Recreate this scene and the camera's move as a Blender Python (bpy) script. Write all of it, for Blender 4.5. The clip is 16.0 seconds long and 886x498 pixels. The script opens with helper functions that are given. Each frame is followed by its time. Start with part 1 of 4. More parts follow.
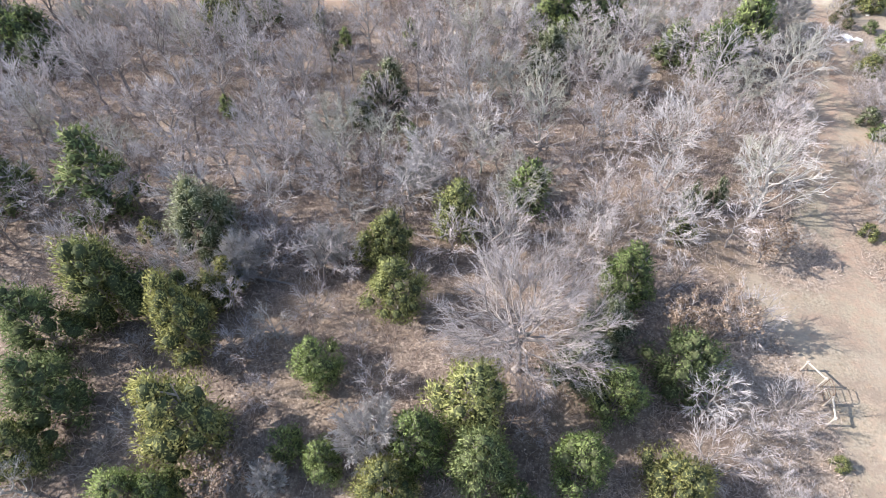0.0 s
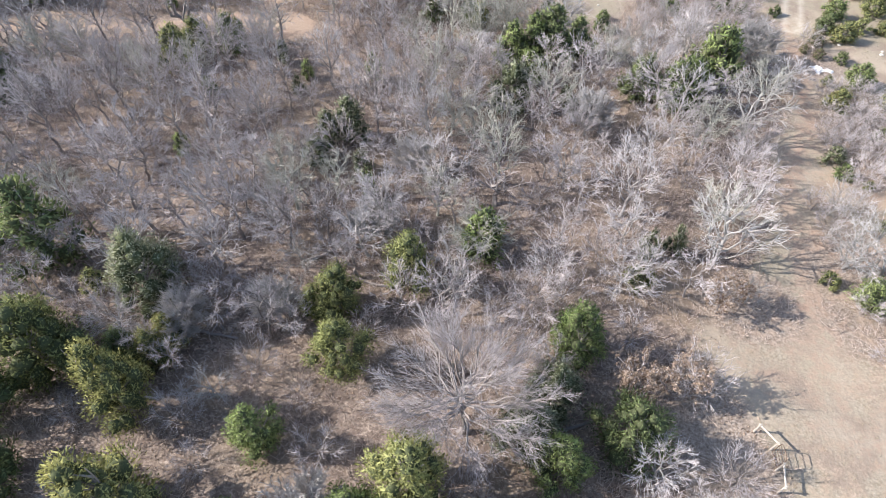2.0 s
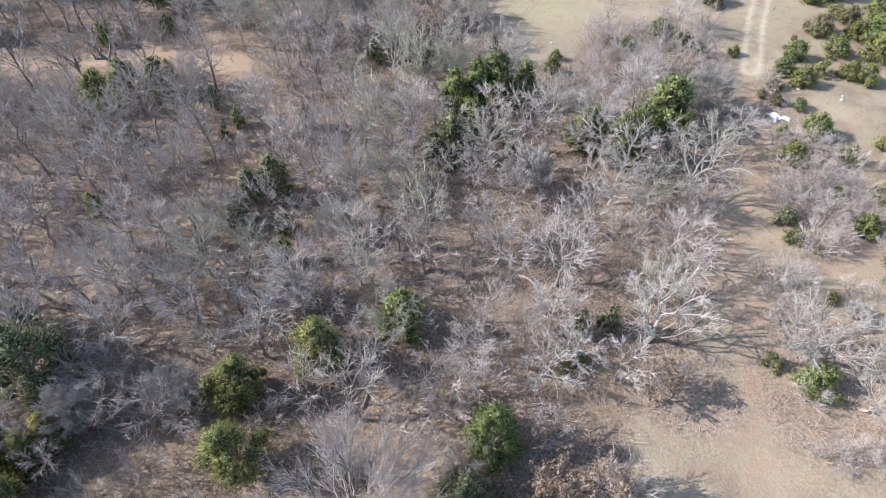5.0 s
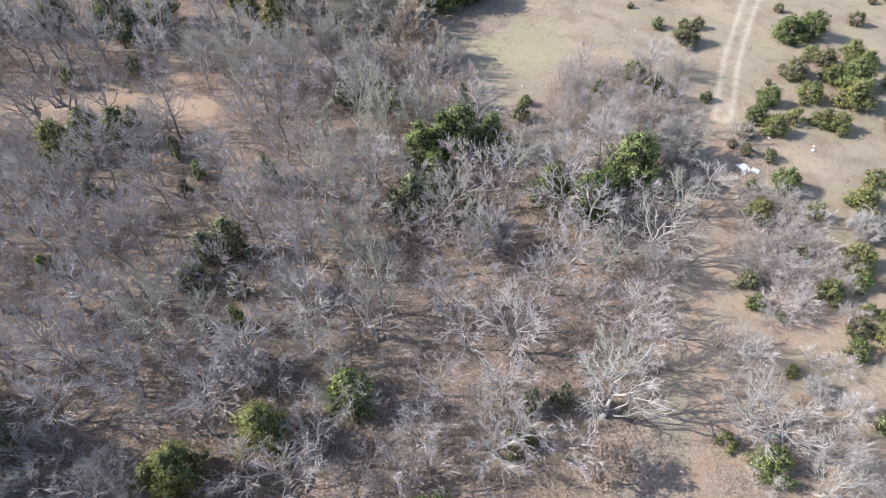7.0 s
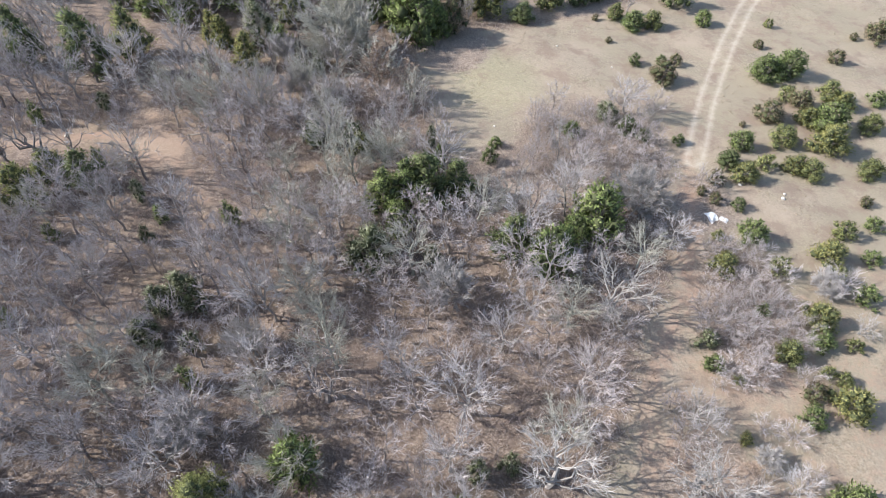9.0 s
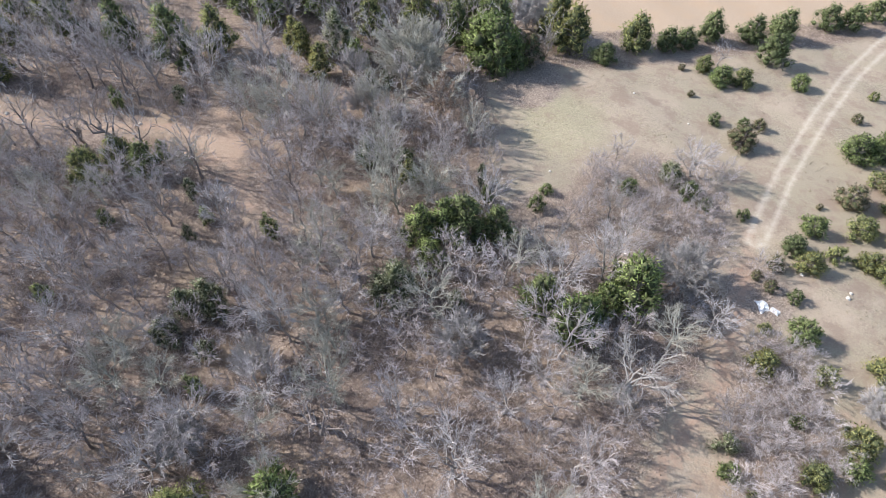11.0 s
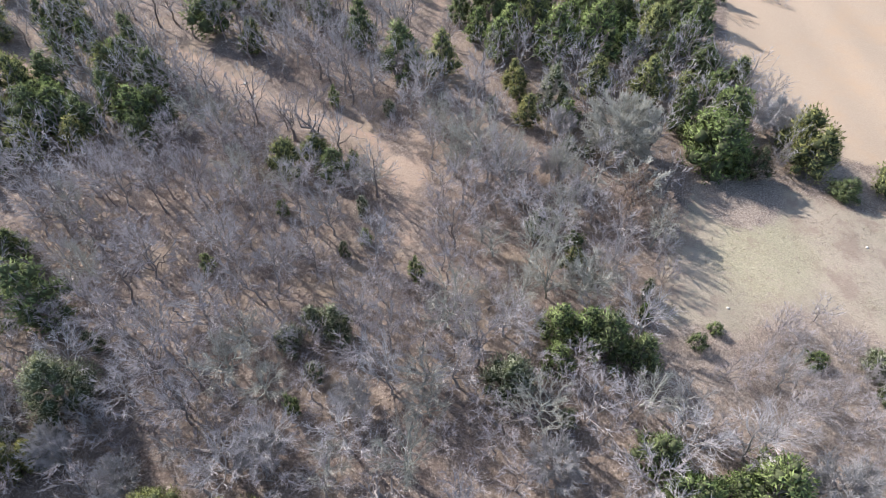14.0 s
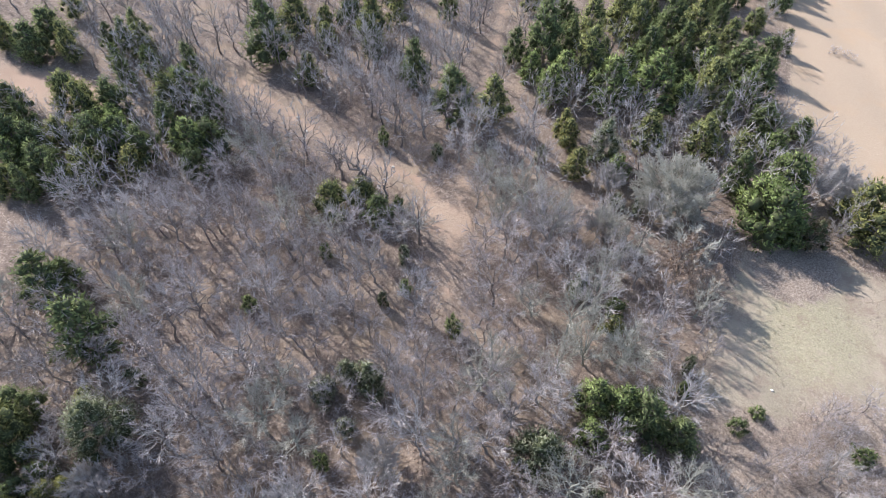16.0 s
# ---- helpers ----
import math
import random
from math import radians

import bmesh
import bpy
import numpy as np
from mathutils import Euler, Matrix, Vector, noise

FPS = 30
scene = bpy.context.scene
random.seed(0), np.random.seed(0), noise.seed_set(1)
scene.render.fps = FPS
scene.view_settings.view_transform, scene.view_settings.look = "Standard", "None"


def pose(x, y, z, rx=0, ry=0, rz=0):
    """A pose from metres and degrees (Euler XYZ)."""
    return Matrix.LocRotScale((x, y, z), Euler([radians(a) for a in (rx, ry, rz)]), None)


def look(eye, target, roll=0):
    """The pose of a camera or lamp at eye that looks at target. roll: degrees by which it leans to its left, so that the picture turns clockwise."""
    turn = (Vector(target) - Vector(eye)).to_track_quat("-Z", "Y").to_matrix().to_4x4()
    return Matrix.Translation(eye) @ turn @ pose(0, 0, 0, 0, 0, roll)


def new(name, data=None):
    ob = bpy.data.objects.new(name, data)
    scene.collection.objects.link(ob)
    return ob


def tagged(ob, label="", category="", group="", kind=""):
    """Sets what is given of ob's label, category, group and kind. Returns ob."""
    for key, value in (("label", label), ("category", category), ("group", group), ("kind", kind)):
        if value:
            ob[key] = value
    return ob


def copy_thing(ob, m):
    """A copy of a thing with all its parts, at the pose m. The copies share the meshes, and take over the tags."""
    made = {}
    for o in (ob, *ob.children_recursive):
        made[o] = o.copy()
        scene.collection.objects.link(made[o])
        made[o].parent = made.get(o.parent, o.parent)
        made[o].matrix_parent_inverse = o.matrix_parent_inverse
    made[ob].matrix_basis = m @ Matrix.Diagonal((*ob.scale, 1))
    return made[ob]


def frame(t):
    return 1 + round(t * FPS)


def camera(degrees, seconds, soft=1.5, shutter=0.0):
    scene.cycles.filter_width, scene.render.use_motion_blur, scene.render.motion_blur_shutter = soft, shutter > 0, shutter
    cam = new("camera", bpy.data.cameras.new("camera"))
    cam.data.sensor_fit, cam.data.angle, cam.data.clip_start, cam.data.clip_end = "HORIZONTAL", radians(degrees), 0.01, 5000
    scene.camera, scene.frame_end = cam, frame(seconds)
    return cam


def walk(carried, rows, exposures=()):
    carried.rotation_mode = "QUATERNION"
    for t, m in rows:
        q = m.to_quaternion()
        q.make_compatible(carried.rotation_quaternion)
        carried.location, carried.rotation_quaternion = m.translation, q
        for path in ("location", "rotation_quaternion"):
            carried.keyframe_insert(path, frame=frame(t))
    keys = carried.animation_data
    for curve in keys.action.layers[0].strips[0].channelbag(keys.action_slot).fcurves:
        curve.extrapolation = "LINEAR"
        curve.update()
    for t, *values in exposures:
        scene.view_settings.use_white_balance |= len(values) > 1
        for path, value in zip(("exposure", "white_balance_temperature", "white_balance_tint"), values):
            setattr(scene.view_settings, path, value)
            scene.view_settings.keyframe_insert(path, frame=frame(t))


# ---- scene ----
cam = camera(71.4, 16.0, soft=0.7)
METRES, EYE, TILT, LEAN, TURN = 45.0, 36.0, -53.0, 0.0, 0.0
ROWS = [
    (0.0, 0.0, 0.0, 0.0, 0.0, -0.0, -0.0),
    (0.5, 0.0127, 0.0031, 0.013, 0.01, 0.01, -0.12),
    (1.0, 0.0294, 0.0086, 0.0324, 0.05, 0.02, -0.28),
    (1.5, 0.0485, 0.0158, 0.054, -0.08, 0.02, -0.22),
    (2.0, 0.0725, 0.0253, 0.0807, -0.37, 0.02, 0.06),
    (2.5, 0.0963, 0.0373, 0.1048, -0.55, 0.02, 0.18),
    (3.0, 0.122, 0.0543, 0.1289, -0.61, 0.03, 0.15),
    (5.5, 0.2114, 0.0978, 0.23, -0.99, -0.02, 0.03),
    (6.0, 0.2308, 0.1028, 0.2614, -1.03, -0.06, -0.04),
    (6.5, 0.2496, 0.1061, 0.2913, -0.99, -0.09, -0.12),
    (7.0, 0.2698, 0.1096, 0.3224, -1.01, -0.11, -0.18),
    (7.5, 0.2885, 0.112, 0.3508, -1.06, -0.18, -0.25),
    (8.0, 0.3116, 0.113, 0.3795, -1.01, -0.19, -0.32),
    (8.5, 0.3325, 0.1153, 0.4025, -1.02, -0.13, -0.37),
    (11.0, 0.4372, 0.1442, 0.5228, 6.32, -0.87, -9.89),
    (11.5, 0.4502, 0.1554, 0.5476, 10.2, -1.62, -14.51),
    (12.0, 0.4601, 0.1688, 0.5756, 15.79, -3.22, -20.45),
    (12.5, 0.4576, 0.1807, 0.6007, 17.34, -3.69, -22.05),
    (13.0, 0.4474, 0.191, 0.6287, 19.55, -4.51, -24.27),
    (13.5, 0.4352, 0.2003, 0.6526, 21.55, -5.29, -26.2),
    (14.0, 0.4216, 0.2058, 0.6806, 24.2, -6.43, -28.53),
    (14.5, 0.4082, 0.2061, 0.7071, 26.42, -7.41, -30.34),
    (15.0, 0.3901, 0.2032, 0.7331, 27.71, -7.98, -31.42),
    (15.5, 0.3743, 0.1987, 0.7553, 28.47, -8.29, -31.93),
    (16.0, 0.3575, 0.1947, 0.7732, 28.77, -8.36, -32.1),
]
walk(cam, [(t, pose(0, 0, EYE, TILT, LEAN, TURN) @ pose(METRES * x, METRES * y, METRES * z, 90 + pitch, roll, yaw)) for t, x, y, z, yaw, pitch, roll in ROWS], exposures=[(0.0, 1.13, 6600, 12), (3.0, 0.99, 6600, 12), (5.5, 0.85, 6600, 11), (8.5, 0.82, 6550, 11), (11.0, 0.80, 6500, 12), (16.0, 0.87, 6400, 13)])

# ---- light: a low winter sun from the west in a clear sky ----
SUN_UP, SUN_FROM = radians(34), Vector((-1.0, 0.06, 0.0)).normalized()
world = bpy.data.worlds.new("sky")
scene.world = world
world.use_nodes = True
wt = world.node_tree
sky = wt.nodes.new("ShaderNodeTexSky")
sky.sky_type, sky.sun_disc = "NISHITA", False
sky.sun_elevation, sky.sun_rotation = SUN_UP, math.atan2(SUN_FROM.x, SUN_FROM.y)
wt.links.new(sky.outputs[0], wt.nodes["Background"].inputs[0])
wt.nodes["Background"].inputs[1].default_value = 0.15
sun = bpy.data.lights.new("sun", "SUN")
sun.energy, sun.angle, sun.color = 4.5, radians(0.6), (1.0, 0.97, 0.935)
toward = (SUN_FROM * math.cos(SUN_UP) + Vector((0, 0, math.sin(SUN_UP))))
new("sun", sun).matrix_world = look(toward * 200, (0, 0, 0))


# ---- materials ----
def surface(name, rough=0.85):
    mat = bpy.data.materials.new(name)
    mat.use_nodes = True
    nt = mat.node_tree
    b = nt.nodes["Principled BSDF"]
    b.inputs["Roughness"].default_value = rough
    b.inputs["Specular IOR Level"].default_value = 0.25
    return mat, nt, b


def node(nt, kind, **links):
    n = nt.nodes.new(kind)
    for key, value in links.items():
        s = n.inputs[key.replace("_", " ")]
        if isinstance(value, bpy.types.NodeSocket):
            nt.links.new(value, s)
        else:
            s.default_value = value
    return n


def noise_fac(nt, scale, detail=4.0, rough=0.6, vec=None):
    n = node(nt, "ShaderNodeTexNoise", Scale=scale, Detail=detail, Roughness=rough)
    if vec is None:
        vec = node(nt, "ShaderNodeNewGeometry").outputs["Position"]
    nt.links.new(vec, n.inputs["Vector"])
    return n.outputs["Fac"]


def ramp(nt, fac, *stops):
    n = nt.nodes.new("ShaderNodeValToRGB")
    e = n.color_ramp.elements
    while len(e) < len(stops):
        e.new(0.5)
    for el, (at, col) in zip(e, stops):
        el.position, el.color = at, (*col, 1)
    nt.links.new(fac, n.inputs[0])
    return n.outputs[0]


def blend(nt, fac, a, b, mode="MIX"):
    n = nt.nodes.new("ShaderNodeMix")
    n.data_type, n.blend_type = "RGBA", mode
    for value, s in ((fac, n.inputs[0]), (a, n.inputs[6]), (b, n.inputs[7])):
        if isinstance(value, bpy.types.NodeSocket):
            nt.links.new(value, s)
        else:
            s.default_value = value if isinstance(value, float) else (*value, 1)
    return n.outputs[2]


def maths(nt, op, a, b=0.0, clamp=False):
    n = nt.nodes.new("ShaderNodeMath")
    n.operation, n.use_clamp = op, clamp
    for value, s in ((a, n.inputs[0]), (b, n.inputs[1])):
        if isinstance(value, bpy.types.NodeSocket):
            nt.links.new(value, s)
        else:
            s.default_value = value
    return n.outputs[0]


def bump(nt, b, height, strength, distance):
    n = node(nt, "ShaderNodeBump", Height=height, Strength=strength, Distance=distance)
    nt.links.new(n.outputs[0], b.inputs["Normal"])


def bark(name, dark, light, rough=0.9, spread=0.45):
    """Bark and twigs: tone varies from tree to tree, from twig to twig and along the stem."""
    mat, nt, b = surface(name, rough)
    geo = node(nt, "ShaderNodeNewGeometry")
    obj = node(nt, "ShaderNodeObjectInfo")
    f = maths(nt, "ADD", maths(nt, "MULTIPLY", geo.outputs["Random Per Island"], spread), maths(nt, "MULTIPLY", obj.outputs["Random"], 0.3))
    f = maths(nt, "ADD", f, maths(nt, "MULTIPLY", noise_fac(nt, 6.0), 0.35))
    nt.links.new(ramp(nt, f, (0.15, dark), (0.95, light)), b.inputs["Base Color"])
    return mat


def foliage(name, deep, mid, tip):
    """Juniper sprays: each spray and each tree has its own tone; a little light comes through."""
    mat, nt, b = surface(name, 0.9)
    b.inputs["Specular IOR Level"].default_value = 0.08
    geo = node(nt, "ShaderNodeNewGeometry")
    obj = node(nt, "ShaderNodeObjectInfo")
    f = maths(nt, "ADD", maths(nt, "MULTIPLY", geo.outputs["Random Per Island"], 0.45), maths(nt, "MULTIPLY", noise_fac(nt, 1.6, 3.0), 0.6))
    f = maths(nt, "ADD", f, maths(nt, "MULTIPLY", maths(nt, "SUBTRACT", obj.outputs["Random"], 0.5), 0.25))
    col = ramp(nt, f, (0.2, deep), (0.52, mid), (0.9, tip))
    nt.links.new(col, b.inputs["Base Color"])
    tr = node(nt, "ShaderNodeBsdfTranslucent", Color=col)
    mix = node(nt, "ShaderNodeMixShader", Fac=0.3)
    nt.links.new(b.outputs[0], mix.inputs[1])
    nt.links.new(tr.outputs[0], mix.inputs[2])
    nt.links.new(mix.outputs[0], nt.nodes["Material Output"].inputs[0])
    return mat


def plain(name, dark, light, rough=0.8, scale=8.0, metal=0.0):
    mat, nt, b = surface(name, rough)
    b.inputs["Metallic"].default_value = metal
    f = noise_fac(nt, scale)
    nt.links.new(ramp(nt, f, (0.3, dark), (0.7, light)), b.inputs["Base Color"])
    bump(nt, b, noise_fac(nt, scale * 6), 0.3, 0.01)
    return mat


BARK = {
    "mossy": bark("lichen_grey_bark", (0.16, 0.158, 0.13), (0.46, 0.455, 0.40)),
    "white": bark("pale_bark", (0.18, 0.167, 0.153), (0.42, 0.395, 0.368)),
    "pale": bark("grey_bark", (0.15, 0.133, 0.123), (0.45, 0.415, 0.39)),
    "tall": bark("brown_grey_bark", (0.085, 0.07, 0.063), (0.36, 0.32, 0.30)),
}
TWIG = {
    "white": bark("pale_twigs", (0.27, 0.256, 0.246), (0.57, 0.545, 0.53)),
    "pale": bark("grey_twigs", (0.33, 0.305, 0.30), (0.70, 0.66, 0.65)),
    "mossy": bark("lichen_grey_twigs", (0.30, 0.288, 0.245), (0.62, 0.60, 0.53)),
    "tall": bark("brown_grey_twigs", (0.29, 0.258, 0.255), (0.66, 0.61, 0.605)),
}
LEAF = {
    "dark": foliage("dark_green_juniper", (0.055, 0.078, 0.036), (0.150, 0.188, 0.085), (0.30, 0.34, 0.15)),
    "green": foliage("green_juniper", (0.072, 0.104, 0.040), (0.205, 0.262, 0.100), (0.39, 0.45, 0.18)),
    "olive": foliage("olive_juniper", (0.085, 0.098, 0.042), (0.250, 0.268, 0.108), (0.44, 0.44, 0.19)),
    "gold": foliage("golden_juniper", (0.095, 0.102, 0.040), (0.27, 0.272, 0.105), (0.43, 0.405, 0.17)),
    "grey": foliage("grey_green_juniper", (0.105, 0.118, 0.076), (0.27, 0.285, 0.19), (0.46, 0.46, 0.34)),
    "brown": foliage("brown_green_shrub", (0.085, 0.072, 0.046), (0.22, 0.185, 0.12), (0.39, 0.325, 0.22)),
}
DRY_LEAF = foliage("dry_oak_leaves", (0.15, 0.108, 0.082), (0.37, 0.28, 0.215), (0.62, 0.51, 0.42))
# dark green standing in for the shade deep inside the juniper crowns
CROWN_SHADE = plain("painted_crown_shade", (0.045, 0.054, 0.026), (0.10, 0.112, 0.054), 0.95, 9)
BRUSH = bark("brush_stems", (0.22, 0.165, 0.14), (0.66, 0.56, 0.50))
STRAW = bark("dry_grass", (0.22, 0.175, 0.115), (0.46, 0.39, 0.28))
POST_WOOD = plain("weathered_wood", (0.30, 0.26, 0.22), (0.55, 0.50, 0.44), 0.85, 14)
GATE_STEEL = plain("rusty_gate_steel", (0.10, 0.065, 0.05), (0.24, 0.17, 0.13), 0.6, 20, 0.5)
WHITE_SHEET = plain("white_plastic_sheet", (0.62, 0.63, 0.64), (0.86, 0.86, 0.86), 0.45, 5)
STONE = plain("pale_stone", (0.40, 0.36, 0.31), (0.66, 0.62, 0.56), 0.9, 9)


def ground_material():
    """Leaf litter in the wood, straw-coloured turf, bare red dirt and a pale tilled field, parted by the sheet's own masks."""
    mat, nt, b = surface("woodland_and_meadow_soil", 0.95)
    pos = node(nt, "ShaderNodeNewGeometry").outputs["Position"]
    fine, mid_n, big = noise_fac(nt, 5.0, 8.0, 0.82, pos), noise_fac(nt, 1.3, 5.0, 0.65, pos), noise_fac(nt, 0.16, 4.0, 0.6, pos)
    leaf = node(nt, "ShaderNodeTexVoronoi", Scale=5.5, Randomness=1.0)
    nt.links.new(pos, leaf.inputs["Vector"])
    speck = node(nt, "ShaderNodeSeparateColor", Color=leaf.outputs["Color"]).outputs[0]
    litter = ramp(nt, fine, (0.38, (0.052, 0.039, 0.032)), (0.5, (0.185, 0.142, 0.113)), (0.62, (0.47, 0.385, 0.32)))
    litter = blend(nt, maths(nt, "MULTIPLY", speck, 0.3), litter, (0.34, 0.265, 0.21))
    litter = blend(nt, ramp(nt, mid_n, (0.42, (0, 0, 0)), (0.68, (1, 1, 1))), litter, (0.125, 0.094, 0.078))
    litter = blend(nt, ramp(nt, big, (0.5, (0, 0, 0)), (0.72, (0.6, 0.6, 0.6))), litter, (0.33, 0.25, 0.17))
    turf = ramp(nt, fine, (0.36, (0.175, 0.142, 0.10)), (0.5, (0.275, 0.232, 0.175)), (0.66, (0.41, 0.355, 0.28)))
    turf = blend(nt, ramp(nt, mid_n, (0.45, (0, 0, 0)), (0.7, (0.65, 0.65, 0.65))), turf, (0.30, 0.265, 0.18))
    turf = blend(nt, ramp(nt, big, (0.42, (0, 0, 0)), (0.65, (0.75, 0.75, 0.75))), turf, (0.36, 0.292, 0.225))
    wide_n = noise_fac(nt, 0.06, 5.0, 0.65, pos)
    turf = blend(nt, ramp(nt, wide_n, (0.47, (0, 0, 0)), (0.6, (0.7, 0.7, 0.7))), turf, (0.27, 0.235, 0.17))
    turf = blend(nt, ramp(nt, noise_fac(nt, 0.35, 6.0, 0.7, pos), (0.48, (0, 0, 0)), (0.62, (0.85, 0.85, 0.85))), turf, (0.235, 0.18, 0.14))
    scrub = ramp(nt, fine, (0.36, (0.10, 0.078, 0.062)), (0.5, (0.25, 0.20, 0.16)), (0.64, (0.42, 0.35, 0.29)))
    tilled = ramp(nt, fine, (0.2, (0.27, 0.20, 0.14)), (0.55, (0.375, 0.29, 0.21)), (0.7, (0.46, 0.368, 0.276)))
    tilled = blend(nt, ramp(nt, big, (0.5, (0, 0, 0)), (0.68, (0.7, 0.7, 0.7))), tilled, (0.39, 0.278, 0.183))
    tilled = blend(nt, ramp(nt, mid_n, (0.5, (0, 0, 0)), (0.75, (0.5, 0.5, 0.5))), tilled, (0.34, 0.25, 0.185))
    dirt = ramp(nt, fine, (0.34, (0.20, 0.146, 0.108)), (0.5, (0.315, 0.238, 0.178)), (0.68, (0.42, 0.335, 0.262)))
    dirt = blend(nt, ramp(nt, big, (0.4, (0, 0, 0)), (0.62, (0.8, 0.8, 0.8))), dirt, (0.32, 0.22, 0.162))
    rut = ramp(nt, fine, (0.2, (0.46, 0.40, 0.32)), (0.8, (0.60, 0.54, 0.45)))
    wob = maths(nt, "SUBTRACT", maths(nt, "ADD", maths(nt, "MULTIPLY", mid_n, 0.9), maths(nt, "MULTIPLY", fine, 0.4)), 0.65)
    col = litter
    sward = ramp(nt, fine, (0.36, (0.20, 0.178, 0.108)), (0.5, (0.305, 0.28, 0.18)), (0.66, (0.42, 0.38, 0.265)))
    sward = blend(nt, ramp(nt, mid_n, (0.45, (0, 0, 0)), (0.62, (0.8, 0.8, 0.8))), sward, turf)
    for key, paint in (("meadow", turf), ("sward", sward), ("scrub", scrub), ("tilled", tilled), ("dirt", dirt)):
        at = nt.nodes.new("ShaderNodeAttribute")
        at.attribute_name = key
        f = maths(nt, "ADD", at.outputs["Fac"], wob)
        f = ramp(nt, f, (0.38, (0, 0, 0)), (0.62, (1, 1, 1)))
        col = blend(nt, f, col, paint)
    at = nt.nodes.new("ShaderNodeAttribute")
    at.attribute_name = "from_track"
    f = maths(nt, "ABSOLUTE", maths(nt, "SUBTRACT", at.outputs["Fac"], 0.85))
    f = maths(nt, "SUBTRACT", 1.0, maths(nt, "ADD", maths(nt, "MULTIPLY", f, 1.9), maths(nt, "MULTIPLY", wob, 2.4)), True)
    f = maths(nt, "MULTIPLY", f, 0.48)
    col = blend(nt, f, col, rut)
    nt.links.new(col, b.inputs["Base Color"])
    relief = maths(nt, "ADD", maths(nt, "MULTIPLY", fine, 0.5), maths(nt, "ADD", mid_n, maths(nt, "MULTIPLY", leaf.outputs["Distance"], 0.4)))
    bump(nt, b, relief, 0.5, 0.09)
    return mat


# ---- the lie of the land ----
MEADOW = [(13.3, 88.6), (15.4, 71.1), (19.1, 62.3), (24.0, 59.5), (31, 61.5), (36, 63), (40.5, 57), (36.8, 49), (33.6, 44.8), (31.6, 38.5), (29.8, 34.5),
          (26.5, 30.2), (22.5, 26.5), (20.5, 23.6), (21.4, 20), (22.1, 18.2), (22.8, 15.8), (21.9, 9.9), (21.5, -30), (200, -60), (220, 135), (68, 112), (47.6, 102), (27, 93), (19.5, 92)]
TILLED = [(-2, 180), (-6, 146), (2, 128), (6.3, 114.8), (13, 109.6), (18.3, 104.6), (24, 102), (46, 107.5), (69, 118), (220, 142), (300, 400), (-60, 420)]
YARD = [(-7, 58.8), (-10, 62.5), (-13.5, 67), (-21, 69), (-28, 67.2), (-37.5, 66.2), (-47.8, 66), (-55, 66)]
FAR_YARD = [(-63, 49), (-76, 43), (-110, 30)]
LANE = [(-14, 68), (-17.6, 74.7), (-21.3, 80.2), (-28.3, 91), (-38.5, 107.7), (-60, 142)]
TRAIL = [(43.1, 66.8), (41, 57), (38.6, 48.4), (35.2, 43.3), (32.3, 37.7), (31.5, 32), (30, 26.7)]
TRACK = [(43.6, 66), (48.2, 77.1), (54, 89), (60.5, 100.6), (69, 113), (95, 135)]

SCRUB = [(33, 68.5, 9, 9.5), (24, 64, 6, 5), (42.8, 46.5, 5, 8.5), (43, 59, 3.5, 4), (35.5, 28, 6, 7.5), (26, 27, 4, 3.5), (20.5, 14, 3.2, 8), (18, 88, 5, 6), (30, 99, 12, 3)]


def height(x, y):
    return 1.2 - 0.075 * np.clip(y, -60, 220) + 0.14 * np.sin(x * 0.21 + 1.3) * np.sin(y * 0.17) + 0.08 * np.sin(x * 0.53 + y * 0.41)


def to_line(x, y, line):
    best = np.full(np.shape(x), 1e9)
    for (ax, ay), (bx, by) in zip(line, line[1:]):
        dx, dy = bx - ax, by - ay
        s = np.clip(((x - ax) * dx + (y - ay) * dy) / (dx * dx + dy * dy), 0, 1)
        best = np.minimum(best, np.hypot(x - ax - s * dx, y - ay - s * dy))
    return best


def inside(x, y, ring):
    """Metres inside the ring; minus outside."""
    odd = np.zeros(np.shape(x), bool)
    closed = ring + ring[:1]
    for (ax, ay), (bx, by) in zip(closed, closed[1:]):
        if ay != by:
            odd ^= ((ay > y) != (by > y)) & (x < (bx - ax) * (y - ay) / (by - ay) + ax)
    d = to_line(x, y, closed)
    return np.where(odd, d, -d)


def soft_step(d, half):
    return np.clip(d / (2 * half) + 0.5, 0, 1)


def mesh_object(name, verts, faces, mat, parent=None, label="", smooth=False):
    me = bpy.data.meshes.new(name)
    me.from_pydata(verts, [], faces)
    me.materials.append(mat)
    if smooth:
        me.shade_smooth()
    ob = new(name, me)
    ob.parent = parent
    if label:
        ob["label"] = label
    return ob


